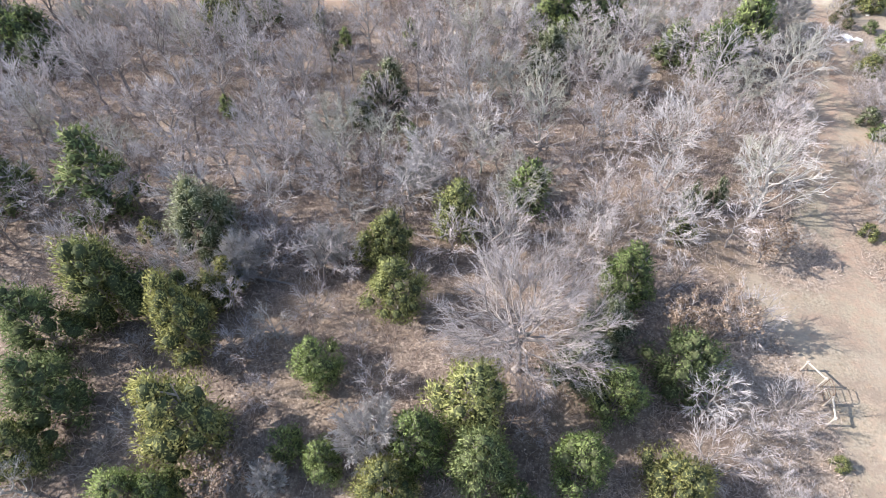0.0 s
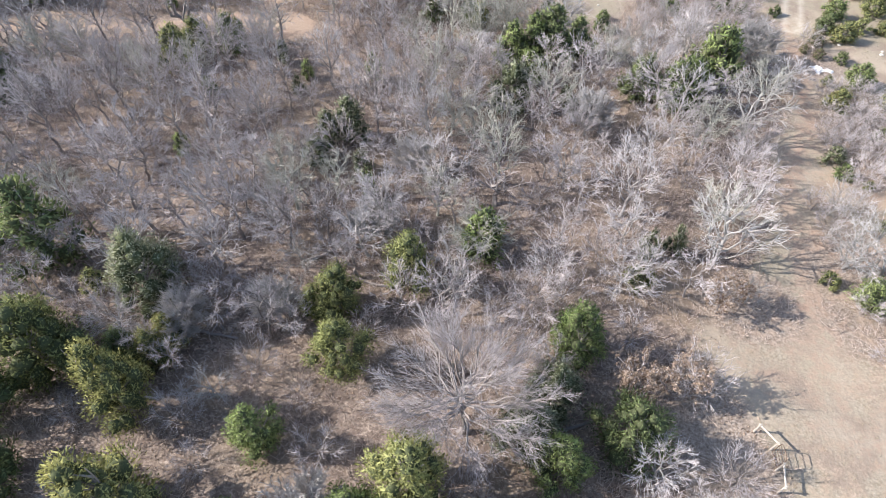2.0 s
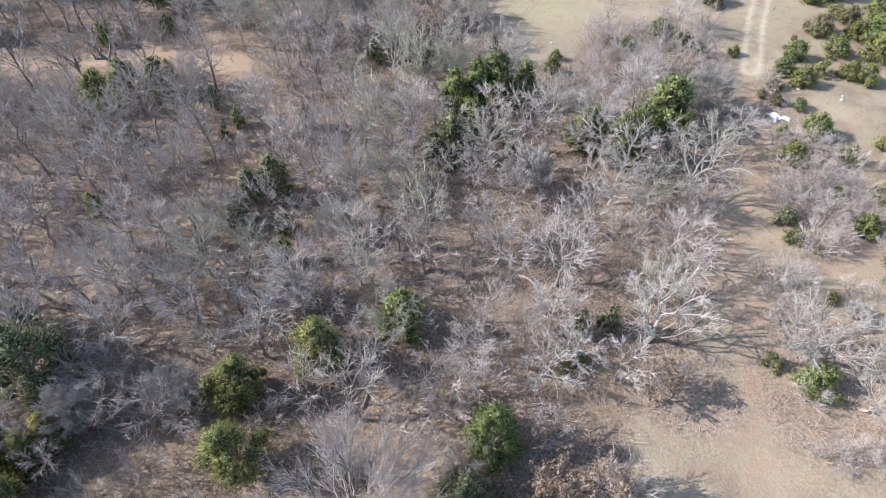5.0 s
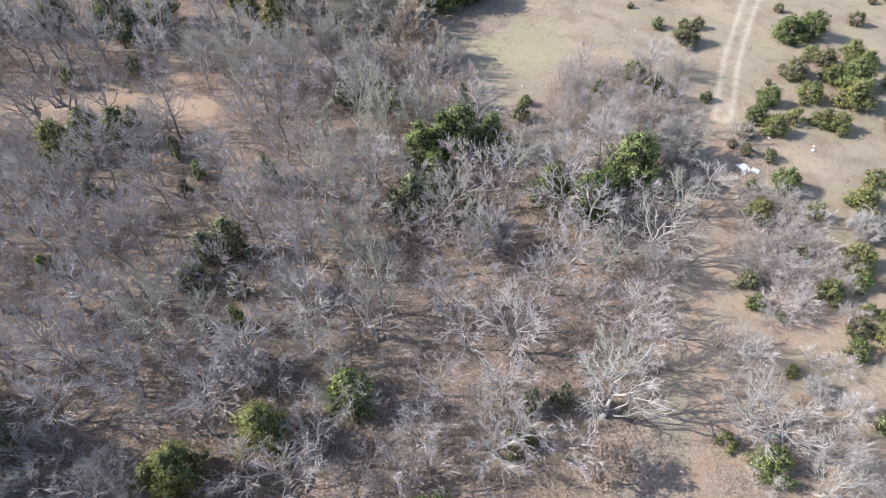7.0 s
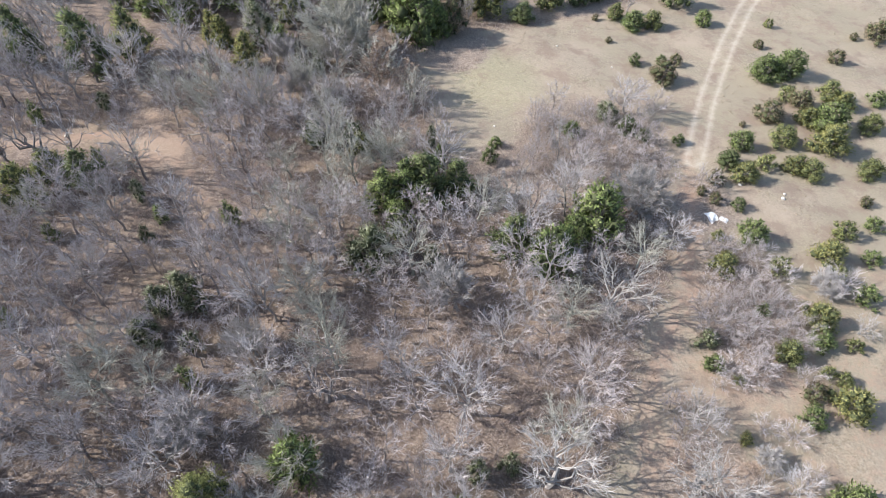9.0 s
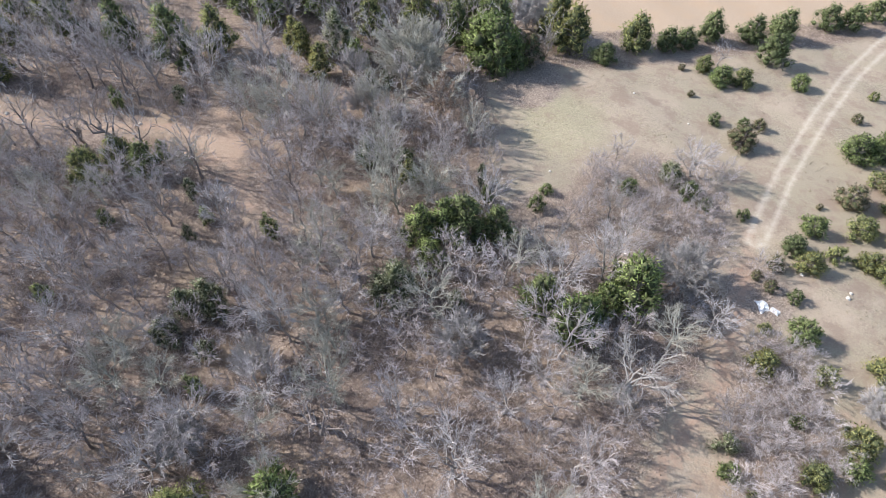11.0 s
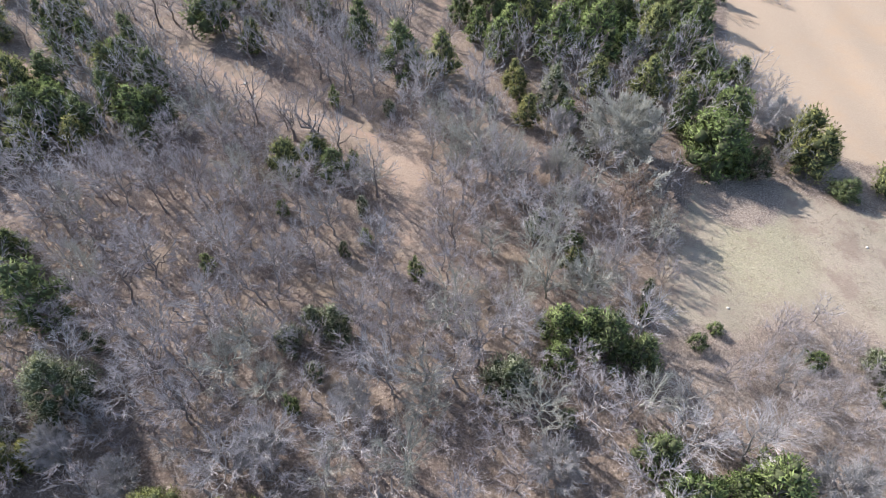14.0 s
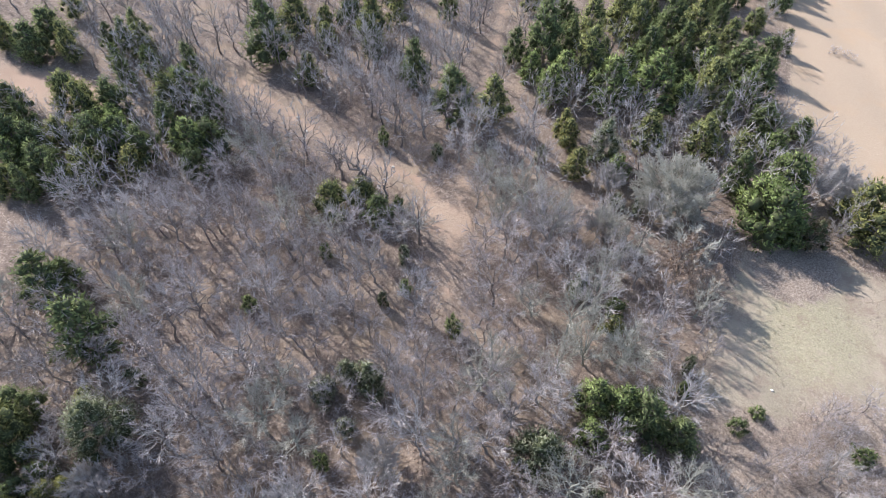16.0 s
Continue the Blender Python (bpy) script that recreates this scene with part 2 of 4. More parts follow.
def build_ground():
    out = [20 * 1.45 ** k for k in range(1, 13)]
    xs = np.concatenate([[-115 - d for d in reversed(out)], np.arange(-115, 96, 0.9), [95.5 + d for d in out]])
    ys = np.concatenate([[-12 - d for d in reversed(out)], np.arange(-12, 172, 0.9), [172 + d for d in out]])
    gx, gy = np.meshgrid(xs, ys)
    x, y = gx.ravel(), gy.ravel()
    rut_line = to_line(x, y, TRACK)
    z = height(x, y)
    n, m = len(xs), len(ys)
    i = (np.arange(m - 1)[:, None] * n + np.arange(n - 1)[None, :]).ravel()
    faces = np.stack([i, i + 1, i + n + 1, i + n], 1)
    me = bpy.data.meshes.new("ground")
    me.from_pydata(np.stack([x, y, z], 1).tolist(), [], faces.tolist())
    me.shade_smooth()
    dirt = 0.85 * soft_step(0.8 - to_line(x, y, YARD), 1.5)
    dirt = np.maximum(dirt, soft_step(3.0 - np.hypot(x + 14, (y - 66.5) * 1.1), 1.5))
    dirt = np.maximum(dirt, soft_step(3.6 - to_line(x, y, FAR_YARD), 2.0))
    dirt = np.maximum(dirt, 0.7 * soft_step(1.0 - to_line(x, y, LANE), 1.2))
    dirt = np.maximum(dirt, 0.43 * soft_step(np.minimum(inside(x, y, MEADOW), 46 - y + 0.25 * (x - 30)), 3.0))
    dirt = np.maximum(dirt, 0.62 * soft_step(1.4 - to_line(x, y, TRAIL), 1.4))
    scrub = np.zeros(len(x))
    for cx, cy, rx, ry in SCRUB:
        scrub = np.maximum(scrub, 0.85 * soft_step(1 - np.hypot((x - cx) / rx, (y - cy) / ry), 0.35))
    sward = 0.6 * soft_step(1 - np.hypot((x - 23) / 8, (y - 80.5) / 9), 0.5)
    for key, values in (("meadow", soft_step(inside(x, y, MEADOW), 2.0)), ("sward", sward), ("tilled", soft_step(inside(x, y, TILLED), 1.5)), ("scrub", scrub), ("dirt", dirt), ("from_track", np.minimum(rut_line, 50))):
        me.attributes.new(key, "FLOAT", "POINT").data.foreach_set("value", values.astype(np.float32))
    me.materials.append(ground_material())
    tagged(new("ground", me), "gently sloping ground of leaf litter, dry turf and red dirt", "ground", kind="structure")


build_ground()
rng = np.random.default_rng(7)


# ---- tree building ----
def unit(v):
    return v / np.maximum(np.linalg.norm(v, axis=-1, keepdims=True), 1e-9)


class Stems:
    """Tapered three-sided stems, gathered into one mesh."""

    def __init__(self):
        self.v, self.f, self.n = [], [], 0

    def sides(self, a, b):
        d = unit(b - a)
        u = unit(np.cross(d, np.where(np.abs(d[:, 2:3]) > 0.9, [[1.0, 0, 0]], [[0, 0, 1.0]])))
        w = np.cross(d, u)
        return u, w

    def tubes(self, a, b, ra, rb, k=3):
        a, b = np.atleast_2d(a), np.atleast_2d(b)
        u, w = self.sides(a, b)
        ang = np.arange(k) * 2 * np.pi / k
        ring = np.cos(ang)[None, :, None] * u[:, None] + np.sin(ang)[None, :, None] * w[:, None]
        ra, rb = np.broadcast_to(ra, len(a)), np.broadcast_to(rb, len(a))
        v = np.concatenate([a[:, None] + ring * ra[:, None, None], b[:, None] + ring * rb[:, None, None]], 1)
        base = self.n + np.arange(len(a))[:, None] * 2 * k
        for j in range(k):
            j2 = (j + 1) % k
            self.f += np.concatenate([base + j, base + j2, base + k + j2, base + k + j], 1).tolist()
        self.v.append(v.reshape(-1, 3))
        self.n += len(a) * 2 * k

    def sweep(self, pts, rad, k):
        """One unbroken crooked stem through the points, closed at its tip."""
        d = unit(np.gradient(pts, axis=0))
        ref = np.array([[0.31, 0.95, 0.05]]) if abs(d[0, 1]) < 0.8 else np.array([[0.95, 0.2, 0.2]])
        u = unit(np.cross(d, ref))
        w = np.cross(d, u)
        ang = np.arange(k) * 2 * np.pi / k
        v = pts[:, None] + (np.cos(ang)[None, :, None] * u[:, None] + np.sin(ang)[None, :, None] * w[:, None]) * rad[:, None, None]
        for i in range(len(pts) - 1):
            for j in range(k):
                a, b = self.n + i * k, self.n + (i + 1) * k
                self.f.append([a + j, a + (j + 1) % k, b + (j + 1) % k, b + j])
        self.v.append(v.reshape(-1, 3))
        self.n += len(pts) * k
        self.f.append([self.n - k + j for j in range(k)])

    def cones(self, a, b, r, faces=3):
        a, b = np.atleast_2d(a), np.atleast_2d(b)
        u, w = self.sides(a, b)
        ang = np.arange(3) * 2 * np.pi / 3
        ring = np.cos(ang)[None, :, None] * u[:, None] + np.sin(ang)[None, :, None] * w[:, None]
        v = np.concatenate([a[:, None] + ring * np.broadcast_to(r, len(a))[:, None, None], b[:, None]], 1)
        base = self.n + np.arange(len(a))[:, None] * 4
        for j in range(faces):
            self.f += np.concatenate([base + j, base + (j + 1) % 3, base + 3], 1).tolist()
        self.v.append(v.reshape(-1, 3))
        self.n += len(a) * 4

    def verts(self):
        return np.concatenate(self.v).tolist()


def wander(g, p, d, length, steps, bend, lift):
    """A crooked line of points from p along d."""
    pts, dirs = [p], [d]
    for _ in range(steps):
        d = unit(d + g.normal(0, bend, 3) + [0, 0, lift])
        p = p + d * length / steps
        pts.append(p)
        dirs.append(d)
    return np.array(pts), np.array(dirs)


def curve_points(g, p, via, q, steps, crook):
    """A bent line from p by way of via to q, made crooked between its ends."""
    u = np.linspace(0, 1, steps + 1)[:, None]
    pts = p * (1 - u) ** 2 + via * 2 * u * (1 - u) + q * u ** 2
    pts[1:-1] += g.normal(0, crook, (steps - 1, 3))
    return pts


def along(pts, at):
    """The places and directions at the given shares of a line's points."""
    at = np.clip(np.asarray(at), 0, 0.999) * (len(pts) - 1)
    k = at.astype(int)
    return pts[k] + (pts[k + 1] - pts[k]) * (at - k)[:, None], unit(pts[k + 1] - pts[k])


def bare_tree(seed, style, tall, wide, limbs, branches, shoots, twigs, fork, rise=0.5, crook=0.12, trunk_r=0.14, stems=1, twig_len=0.75, leaves=0, thick=1.0, low=-0.1, coarse=False):
    """A leafless broad-leaved tree. Limbs rise from the trunk in a fan and fill a domed crown; trunk, limbs and branches are one mesh, fine shoots and twigs another."""
    g = np.random.default_rng(seed)
    wood, fine = Stems(), Stems()
    tip_list = []
    mid = np.array([0, 0, tall * (0.5 + 0.3 * fork)])
    dome = np.array([wide * 0.68, wide * 0.68, tall * 0.86 - mid[2]])
    trunks = []
    for s in range(stems):
        a = s * 2.4 + g.uniform(0, 0.8)
        lean = 0.06 if stems == 1 else 0.32 * math.sqrt((s + 0.5) / stems)
        foot = np.array([math.cos(a), math.sin(a), 0]) * (0 if stems == 1 else 0.12) + [0, 0, -0.15]
        top = np.array([math.cos(a) * lean * wide, math.sin(a) * lean * wide, tall * g.uniform(0.7, 0.82)])
        pts = curve_points(g, foot, (foot + top) * 0.5 + g.normal(0, 0.05 * tall, 3) * [1, 1, 0], top, 6, crook * 0.9)
        rad = trunk_r * np.linspace(1, 0.16, 7) / (1 if stems == 1 else 1.8)
        rad[0] *= 1.35
        wood.sweep(pts, rad, 6 if stems == 1 else 4)
        trunks.append(pts)
    for i in range(limbs):
        pts = trunks[i % stems]
        up = low + (0.97 - low) * (i + g.uniform(0.1, 0.9)) / limbs
        az = i * 2.4 + g.uniform(-0.5, 0.5)
        ring = math.sqrt(max(0.0, 1 - up * up)) * g.uniform(0.75, 1.12)
        end = mid + dome * [math.cos(az) * ring, math.sin(az) * ring, up * g.uniform(0.85, 1.1)]
        u = min(fork + (0.95 - fork) * max(0.0, up) * g.uniform(0.3, 1.0), max(fork * 0.8, (end[2] - rise * np.hypot(end[0], end[1])) / (tall * 0.78)))
        p, _d = along(pts, [max(0.12, u)])
        p = p[0]
        via = p + (end - p) * [0.6, 0.6, 0.36] + g.normal(0, crook, 3)
        lp = curve_points(g, p, via, end, 5, crook * 0.8)
        r0 = trunk_r * (0.62 - 0.34 * max(0.0, u)) * g.uniform(0.75, 1.15) / (1 if stems == 1 else 1.5)
        wood.sweep(lp, np.maximum(r0 * np.linspace(1, 0.14, 6), 0.014), 3 if coarse else 4)
        at = 0.28 + 0.72 * (np.arange(branches) + g.uniform(0, 1, branches)) / branches
        bp, bd = along(lp, at)
        out = unit((bp - mid) / dome)
        bd = unit(bd * 0.85 + out * 0.55 + [0, 0, 0.22] + g.normal(0, 0.38, bp.shape))
        bl = wide * g.uniform(0.2, 0.4, branches) * (1.15 - 0.45 * at)
        for p2, d2, l2 in zip(bp, bd, bl):
            q = p2 + d2 * l2
            line = curve_points(g, p2, p2 + d2 * l2 * 0.5 - [0, 0, 0.05 * l2], q, 2, 0.06 * l2)
            if coarse:
                wood.cones(p2, q, 0.02)
            else:
                wood.sweep(line, np.array([0.024, 0.018, 0.010]) * (0.8 + trunk_r * 1.6), 3)
            p3, d3 = along(line, g.uniform(0.15, 1.0, shoots))
            d3 = unit(d3 + g.normal(0, 0.42, (shoots, 3)) + [0, 0, 0.12])
            e3 = p3 + d3 * (twig_len * g.uniform(0.6, 1.3, shoots))[:, None]
            fine.cones(p3, e3, 0.0165 * thick, 2)
            s4 = np.repeat(np.arange(shoots), twigs)
            u4 = g.uniform(0.2, 1.0, len(s4))[:, None]
            p4 = p3[s4] * (1 - u4) + e3[s4] * u4
            e4 = p4 + unit(d3[s4] + g.normal(0, 0.44, (len(s4), 3)) + [0, 0, 0.06]) * (twig_len * g.uniform(0.35, 0.9, len(s4)))[:, None]
            fine.cones(p4, e4, 0.0115 * thick, 2)
            tip_list.append(e4)
    tree = new({"oak": "dry_leaved_oak", "shrub": "bare_shrub", "thin": "bare_sapling", "dense": "bushy_tree"}.get(style, "bare_tree"))
    tone = {"white": "white", "round": "mossy", "dense": "white", "pale": "pale", "spread": "tall", "mossy": "mossy"}.get(style, "tall")
    mesh_object("trunk", wood.verts(), wood.f, BARK[tone], tree)
    mesh_object("crown", fine.verts(), fine.f, TWIG[tone], tree)
    if leaves:
        tips = np.concatenate(tip_list)
        tips = tips[g.integers(0, len(tips), leaves)] + g.normal(0, 0.05, (leaves, 3))
        lv, lf = leaf_blades(g, tips, 0.072)
        mesh_object("dry_leaves", lv, lf, DRY_LEAF, tree, "curled tan leaves still on the twigs")
    return tree


def leaf_blades(g, at, size):
    """Small folded leaves: two triangles along a midrib."""
    n = len(at)
    d, w = unit(g.normal(0, 1, (n, 3))), g.normal(0, 1, (n, 3))
    w = unit(np.cross(d, w))
    up = np.cross(d, w)
    s = size * g.uniform(0.7, 1.4, (n, 1))
    v = np.stack([at - d * s, at + d * s, at + w * s * 0.7 + up * s * 0.35, at - w * s * 0.7 + up * s * 0.35], 1).reshape(-1, 3)
    b = np.arange(n)[:, None] * 4
    return v.tolist(), np.concatenate([b + [0, 1, 2], b + [1, 0, 3]], 0).tolist()


def lump_shape():
    """The corners and faces of a twenty-sided lump."""
    bm = bmesh.new()
    bmesh.ops.create_icosphere(bm, subdivisions=1, radius=1.0)
    shape = np.array([v.co[:] for v in bm.verts]), np.array([[v.index for v in f.verts] for f in bm.faces])
    bm.free()
    return shape


LUMP = lump_shape()


def juniper(seed, tone, tall, wide, sprays, shape, size):
    """An evergreen juniper: a stem with boughs, each bough a dense uneven lobe feathered all over with small overlapping sprays."""
    g = np.random.default_rng(seed)
    tree = new("shrub" if tone == "brown" else "juniper_tree")
    wood = Stems()
    pts, dirs = wander(g, np.array([0, 0, -0.1]), np.array([0, 0, 1.0]), tall * 0.9, 6, 0.05, 0.1)
    wood.sweep(pts, 0.05 * wide * np.linspace(1, 0.15, 7), 5)
    lobes = 34 if tall > 4 else 20
    hs = (np.arange(lobes) + g.uniform(0, 1, lobes)) / lobes
    hs = 0.10 + 0.86 * hs ** 1.25
    az = np.arange(lobes) * 2.399 + g.uniform(0, 1.1, lobes)
    prof = np.clip(1.03 - hs, 0.02, 1) ** shape * np.clip(hs / 0.2, 0.62, 1)
    prof *= 1 + 0.16 * np.sin(hs * 9 + az * 2 + seed)
    lobe_r = wide * (0.16 + 0.22 * prof) * g.uniform(0.75, 1.3, lobes)
    reach = np.maximum(0.0, wide * prof * g.uniform(0.82, 1.12, lobes) - lobe_r * 0.8)
    way = np.stack([np.cos(az), np.sin(az), 0 * az], 1)
    centre = way * reach[:, None] + np.stack([0 * az, 0 * az, hs * tall * 0.93], 1)
    base = pts[np.clip((hs * 6 - 0.4).astype(int), 0, 5)]
    wood.tubes(base, centre, 0.022 * wide, 0.008 * wide, 3)
    mesh_object("trunk", wood.verts(), wood.f, BARK["tall"], tree)
    # a dark lump in each lobe, so gaps between sprays read as shade
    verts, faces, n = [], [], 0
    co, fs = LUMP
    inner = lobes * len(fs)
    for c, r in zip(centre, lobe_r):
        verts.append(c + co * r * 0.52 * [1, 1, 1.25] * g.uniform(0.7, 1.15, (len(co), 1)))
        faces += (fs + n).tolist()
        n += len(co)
    # the feathering, thickest where the boughs face outwards and up
    share = lobe_r ** 2 / (lobe_r ** 2).sum()
    which = g.choice(lobes, sprays, p=share)
    face = unit(g.normal(0, 1, (sprays, 3)) + way[which] * 0.55 + [0, 0, 0.3])
    at = centre[which] + face * lobe_r[which][:, None] * g.uniform(0.5, 1.08, (sprays, 1)) * [1, 1, 1.25]
    d = unit(face * 0.4 + way[which] * 0.2 + [0, 0, 0.45] + g.normal(0, 0.5, (sprays, 3)))
    w = unit(np.cross(face, d))
    lift = np.cross(d, w)
    ln = (size * g.uniform(0.6, 1.4, sprays))[:, None]
    quad = np.stack([at - d * ln * 0.5, at + w * ln * 0.23 - lift * ln * 0.08, at + d * ln * 0.9, at - w * ln * 0.23 - lift * ln * 0.08], 1)
    verts.append(quad.reshape(-1, 3))
    b = n + np.arange(sprays)[:, None] * 4
    faces += np.concatenate([b + [0, 2, 1], b + [0, 3, 2]], 0).tolist()
    soft = unit(face * 0.75 + way[which] * 0.25 + [0, 0, 0.15] + g.normal(0, 0.28, (sprays, 3)))
    crown = mesh_object("crown", np.concatenate(verts).tolist(), faces, LEAF[tone], tree)
    crown.data.shade_smooth()
    crown.data.normals_split_custom_set_from_vertices(np.concatenate([np.tile(co, (lobes, 1)), np.repeat(soft, 4, 0)]).tolist())
    crown.data.materials.append(CROWN_SHADE)
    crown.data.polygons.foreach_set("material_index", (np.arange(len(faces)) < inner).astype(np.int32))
    return tree


# kinds of bare tree: (height, crown radius, builder arguments)
BARE_KINDS = {
    "tall": [(8.5, 2.9, dict(thick=1.3, limbs=9, branches=6, shoots=5, twigs=2, fork=0.42, rise=0.7, trunk_r=0.13, crook=0.2)) for _ in range(5)],
    "pale": [(7.5, 3.1, dict(thick=1.25, limbs=11, branches=7, shoots=5, twigs=2, fork=0.28, rise=0.6, trunk_r=0.14, crook=0.16)) for _ in range(5)],
    "white": [(7, 3.4, dict(thick=1.15, limbs=12, branches=6, shoots=5, twigs=2, fork=0.17, rise=0.55, trunk_r=0.15, crook=0.2)) for _ in range(4)],
    "mossy": [(7.5, 3.2, dict(thick=1.3, limbs=12, branches=7, shoots=5, twigs=2, fork=0.24, rise=0.5, trunk_r=0.14, crook=0.18)) for _ in range(3)],
    "spread": [(9, 6.4, dict(limbs=24, branches=12, shoots=8, twigs=4, fork=0.3, rise=0.55, low=0.05, trunk_r=0.2, crook=0.22, twig_len=0.9, thick=0.8))],
    "round": [(8.5, 5.6, dict(limbs=46, branches=11, shoots=9, twigs=4, fork=0.2, rise=0.1, low=-0.5, trunk_r=0.2, crook=0.15, twig_len=0.55, thick=2.2))],
    "dense": [(5, 2.7, dict(limbs=32, branches=7, shoots=6, twigs=4, fork=0.12, rise=0.5, low=0.05, trunk_r=0.07, stems=7, crook=0.08, twig_len=0.5, thick=1.9)) for _ in range(2)],
    "gnarly": [(6, 2.4, dict(limbs=8, branches=5, shoots=3, twigs=2, fork=0.3, rise=0.4, trunk_r=0.17, crook=0.3, twig_len=0.6)) for _ in range(3)],
    "shrub": [(3.2, 2.2, dict(limbs=11, branches=5, shoots=4, twigs=3, fork=0.1, rise=0.3, low=0.0, trunk_r=0.05, stems=5, crook=0.12, twig_len=0.6, coarse=True, thick=0.85)) for _ in range(4)],
    "oak": [(4.5, 1.8, dict(limbs=9, branches=5, shoots=4, twigs=2, fork=0.2, rise=0.3, trunk_r=0.09, leaves=2200, twig_len=0.5)) for _ in range(2)],
    "thin": [(7, 2.6, dict(thick=1.3, limbs=7, branches=5, shoots=5, twigs=2, fork=0.36, rise=0.7, trunk_r=0.09, crook=0.18)) for _ in range(4)],
    "far": [(8, 3.0, dict(limbs=8, branches=4, shoots=3, twigs=2, fork=0.3, rise=0.6, trunk_r=0.13, crook=0.18, thick=1.6, coarse=True)) for _ in range(3)],
}
BARE_WORDS = {
    "tall": ("leafless grey-brown tree with a slender crooked trunk", "tree"),
    "pale": ("leafless grey tree with a fine twiggy crown", "tree"),
    "white": ("leafless pale-barked tree with spreading crooked limbs", "tree"),
    "mossy": ("leafless tree with a dense lichen-grey twiggy crown", "tree"),
    "spread": ("large leafless tree with a very broad fan of branches", "tree"),
    "round": ("large leafless tree with a dense rounded grey crown", "tree"),
    "dense": ("bushy many-stemmed leafless tree with silvery grey twigs", "tree"),
    "gnarly": ("gnarled dark leafless tree with few broken limbs", "tree"),
    "shrub": ("low tangled leafless shrub with brown-grey stems", "shrub"),
    "oak": ("young oak still holding curled tan dry leaves", "tree"),
    "thin": ("thin leafless sapling with a sparse grey crown", "tree"),
}
CEDAR_KINDS = {"tall": (6.6, 2.1, 1750, 0.62, 0.215), "broad": (5.2, 2.5, 1850, 0.5, 0.225), "bush": (2.5, 1.35, 850, 0.5, 0.155)}
CEDAR_FINE = {"tall": (6.6, 2.1, 5600, 0.62, 0.125), "broad": (5.2, 2.5, 6000, 0.5, 0.13), "bush": (2.5, 1.35, 1900, 0.5, 0.11)}
CEDAR_WORDS = {"dark": "dark green", "green": "fresh green", "olive": "olive green", "gold": "yellow-green", "grey": "dull grey-green", "brown": "brownish"}
made, standing = {}, []


def place(key, build, x, y, sx, sz, lean):
    m = pose(x, y, float(height(x, y)), rng.uniform(-lean, lean), rng.uniform(-lean, lean), rng.uniform(0, 360)) @ Matrix.Diagonal((sx, sx, sz, 1))
    if key in made:
        first = made[key]
        return copy_thing(first, m @ Matrix.Diagonal([1 / s for s in first.scale] + [1]))
    made[key] = ob = build()
    ob.matrix_basis = m
    return ob


far_parts = {"trunk": [], "crown": []}


def far_tree(x, y, tall, wide):
    """One of the far trees that run together into a single wood."""
    pick = int(rng.integers(0, 3))
    h, r, how = BARE_KINDS["far"][pick]
    if ("far", pick) not in made:
        proto = bare_tree(900 + pick, "far", h, r, **how)
        made["far", pick] = {}
        for ob in proto.children:
            n = len(ob.data.vertices)
            co = np.empty(n * 3)
            ob.data.vertices.foreach_get("co", co)
            made["far", pick][ob.name.split(".")[0]] = (co.reshape(-1, 3), [list(p.vertices) for p in ob.data.polygons])
        for ob in list(proto.children) + [proto]:
            bpy.data.objects.remove(ob)
    a = rng.uniform(0, 6.28)
    turn = np.array([[math.cos(a), -math.sin(a), 0], [math.sin(a), math.cos(a), 0], [0, 0, 1]])
    for key, (co, faces) in made["far", pick].items():
        far_parts[key].append(((co * [wide / r, wide / r, tall / h]) @ turn.T + [x, y, float(height(x, y))], faces))
    standing.append((x, y, 0.5 * wide))


def join_far_woods():
    for key, mat, words in (("trunk", BARK["tall"], "crooked grey-brown trunks and limbs of the far leafless wood"), ("crown", TWIG["pale"], "hazy grey twig crowns of the far leafless wood")):
        verts, faces, n = [], [], 0
        for co, fs in far_parts[key]:
            verts.append(co)
            faces += [[i + n for i in f] for f in fs]
            n += len(co)
        tagged(mesh_object("far_wood_trunks" if key == "trunk" else "far_wood_crowns", np.concatenate(verts).tolist(), faces, mat), words, "woods", kind="stuff")


def bare(x, y, tall, wide, style):
    kinds = BARE_KINDS[style]
    pick = int(rng.integers(0, len(kinds)))
    h, r, how = kinds[pick]
    ob = place((style, pick), lambda: bare_tree(100 * len(style) + 17 * pick + ord(style[0]), style, h, r, **how), x, y, wide / r, tall / h, 7)
    tagged(ob, BARE_WORDS[style][0], BARE_WORDS[style][1], group="shrubs in the wood" if style == "shrub" else "bare trees in the wood")
    standing.append((x, y, 0.5 * wide))


def cedar(x, y, tall, wide, tone):
    shape = "bush" if wide < 1.45 else "broad" if tall < 2.4 * wide else "tall"
    near = y < 30 and -30 < x < 24
    h, r, sprays, power, size = (CEDAR_FINE if near else CEDAR_KINDS)[shape]
    pick = int(rng.integers(0, 2))
    ob = place((tone, shape, pick, near), lambda: juniper(31 * pick + len(tone) * 7 + ord(tone[0]), tone, h, r, sprays, power, size), x, y, wide / r, tall / h, 3)
    where = {"bush": "low bushy", "broad": "broad dense", "tall": "tall conical"}[shape]
    tagged(ob, f"{where} {CEDAR_WORDS[tone]} " + ("shrub with withered foliage" if tone == "brown" else "juniper with feathery evergreen foliage"),
           "shrub" if tone == "brown" else "tree", group="evergreen junipers")
    standing.append((x, y, 0.8 * wide))


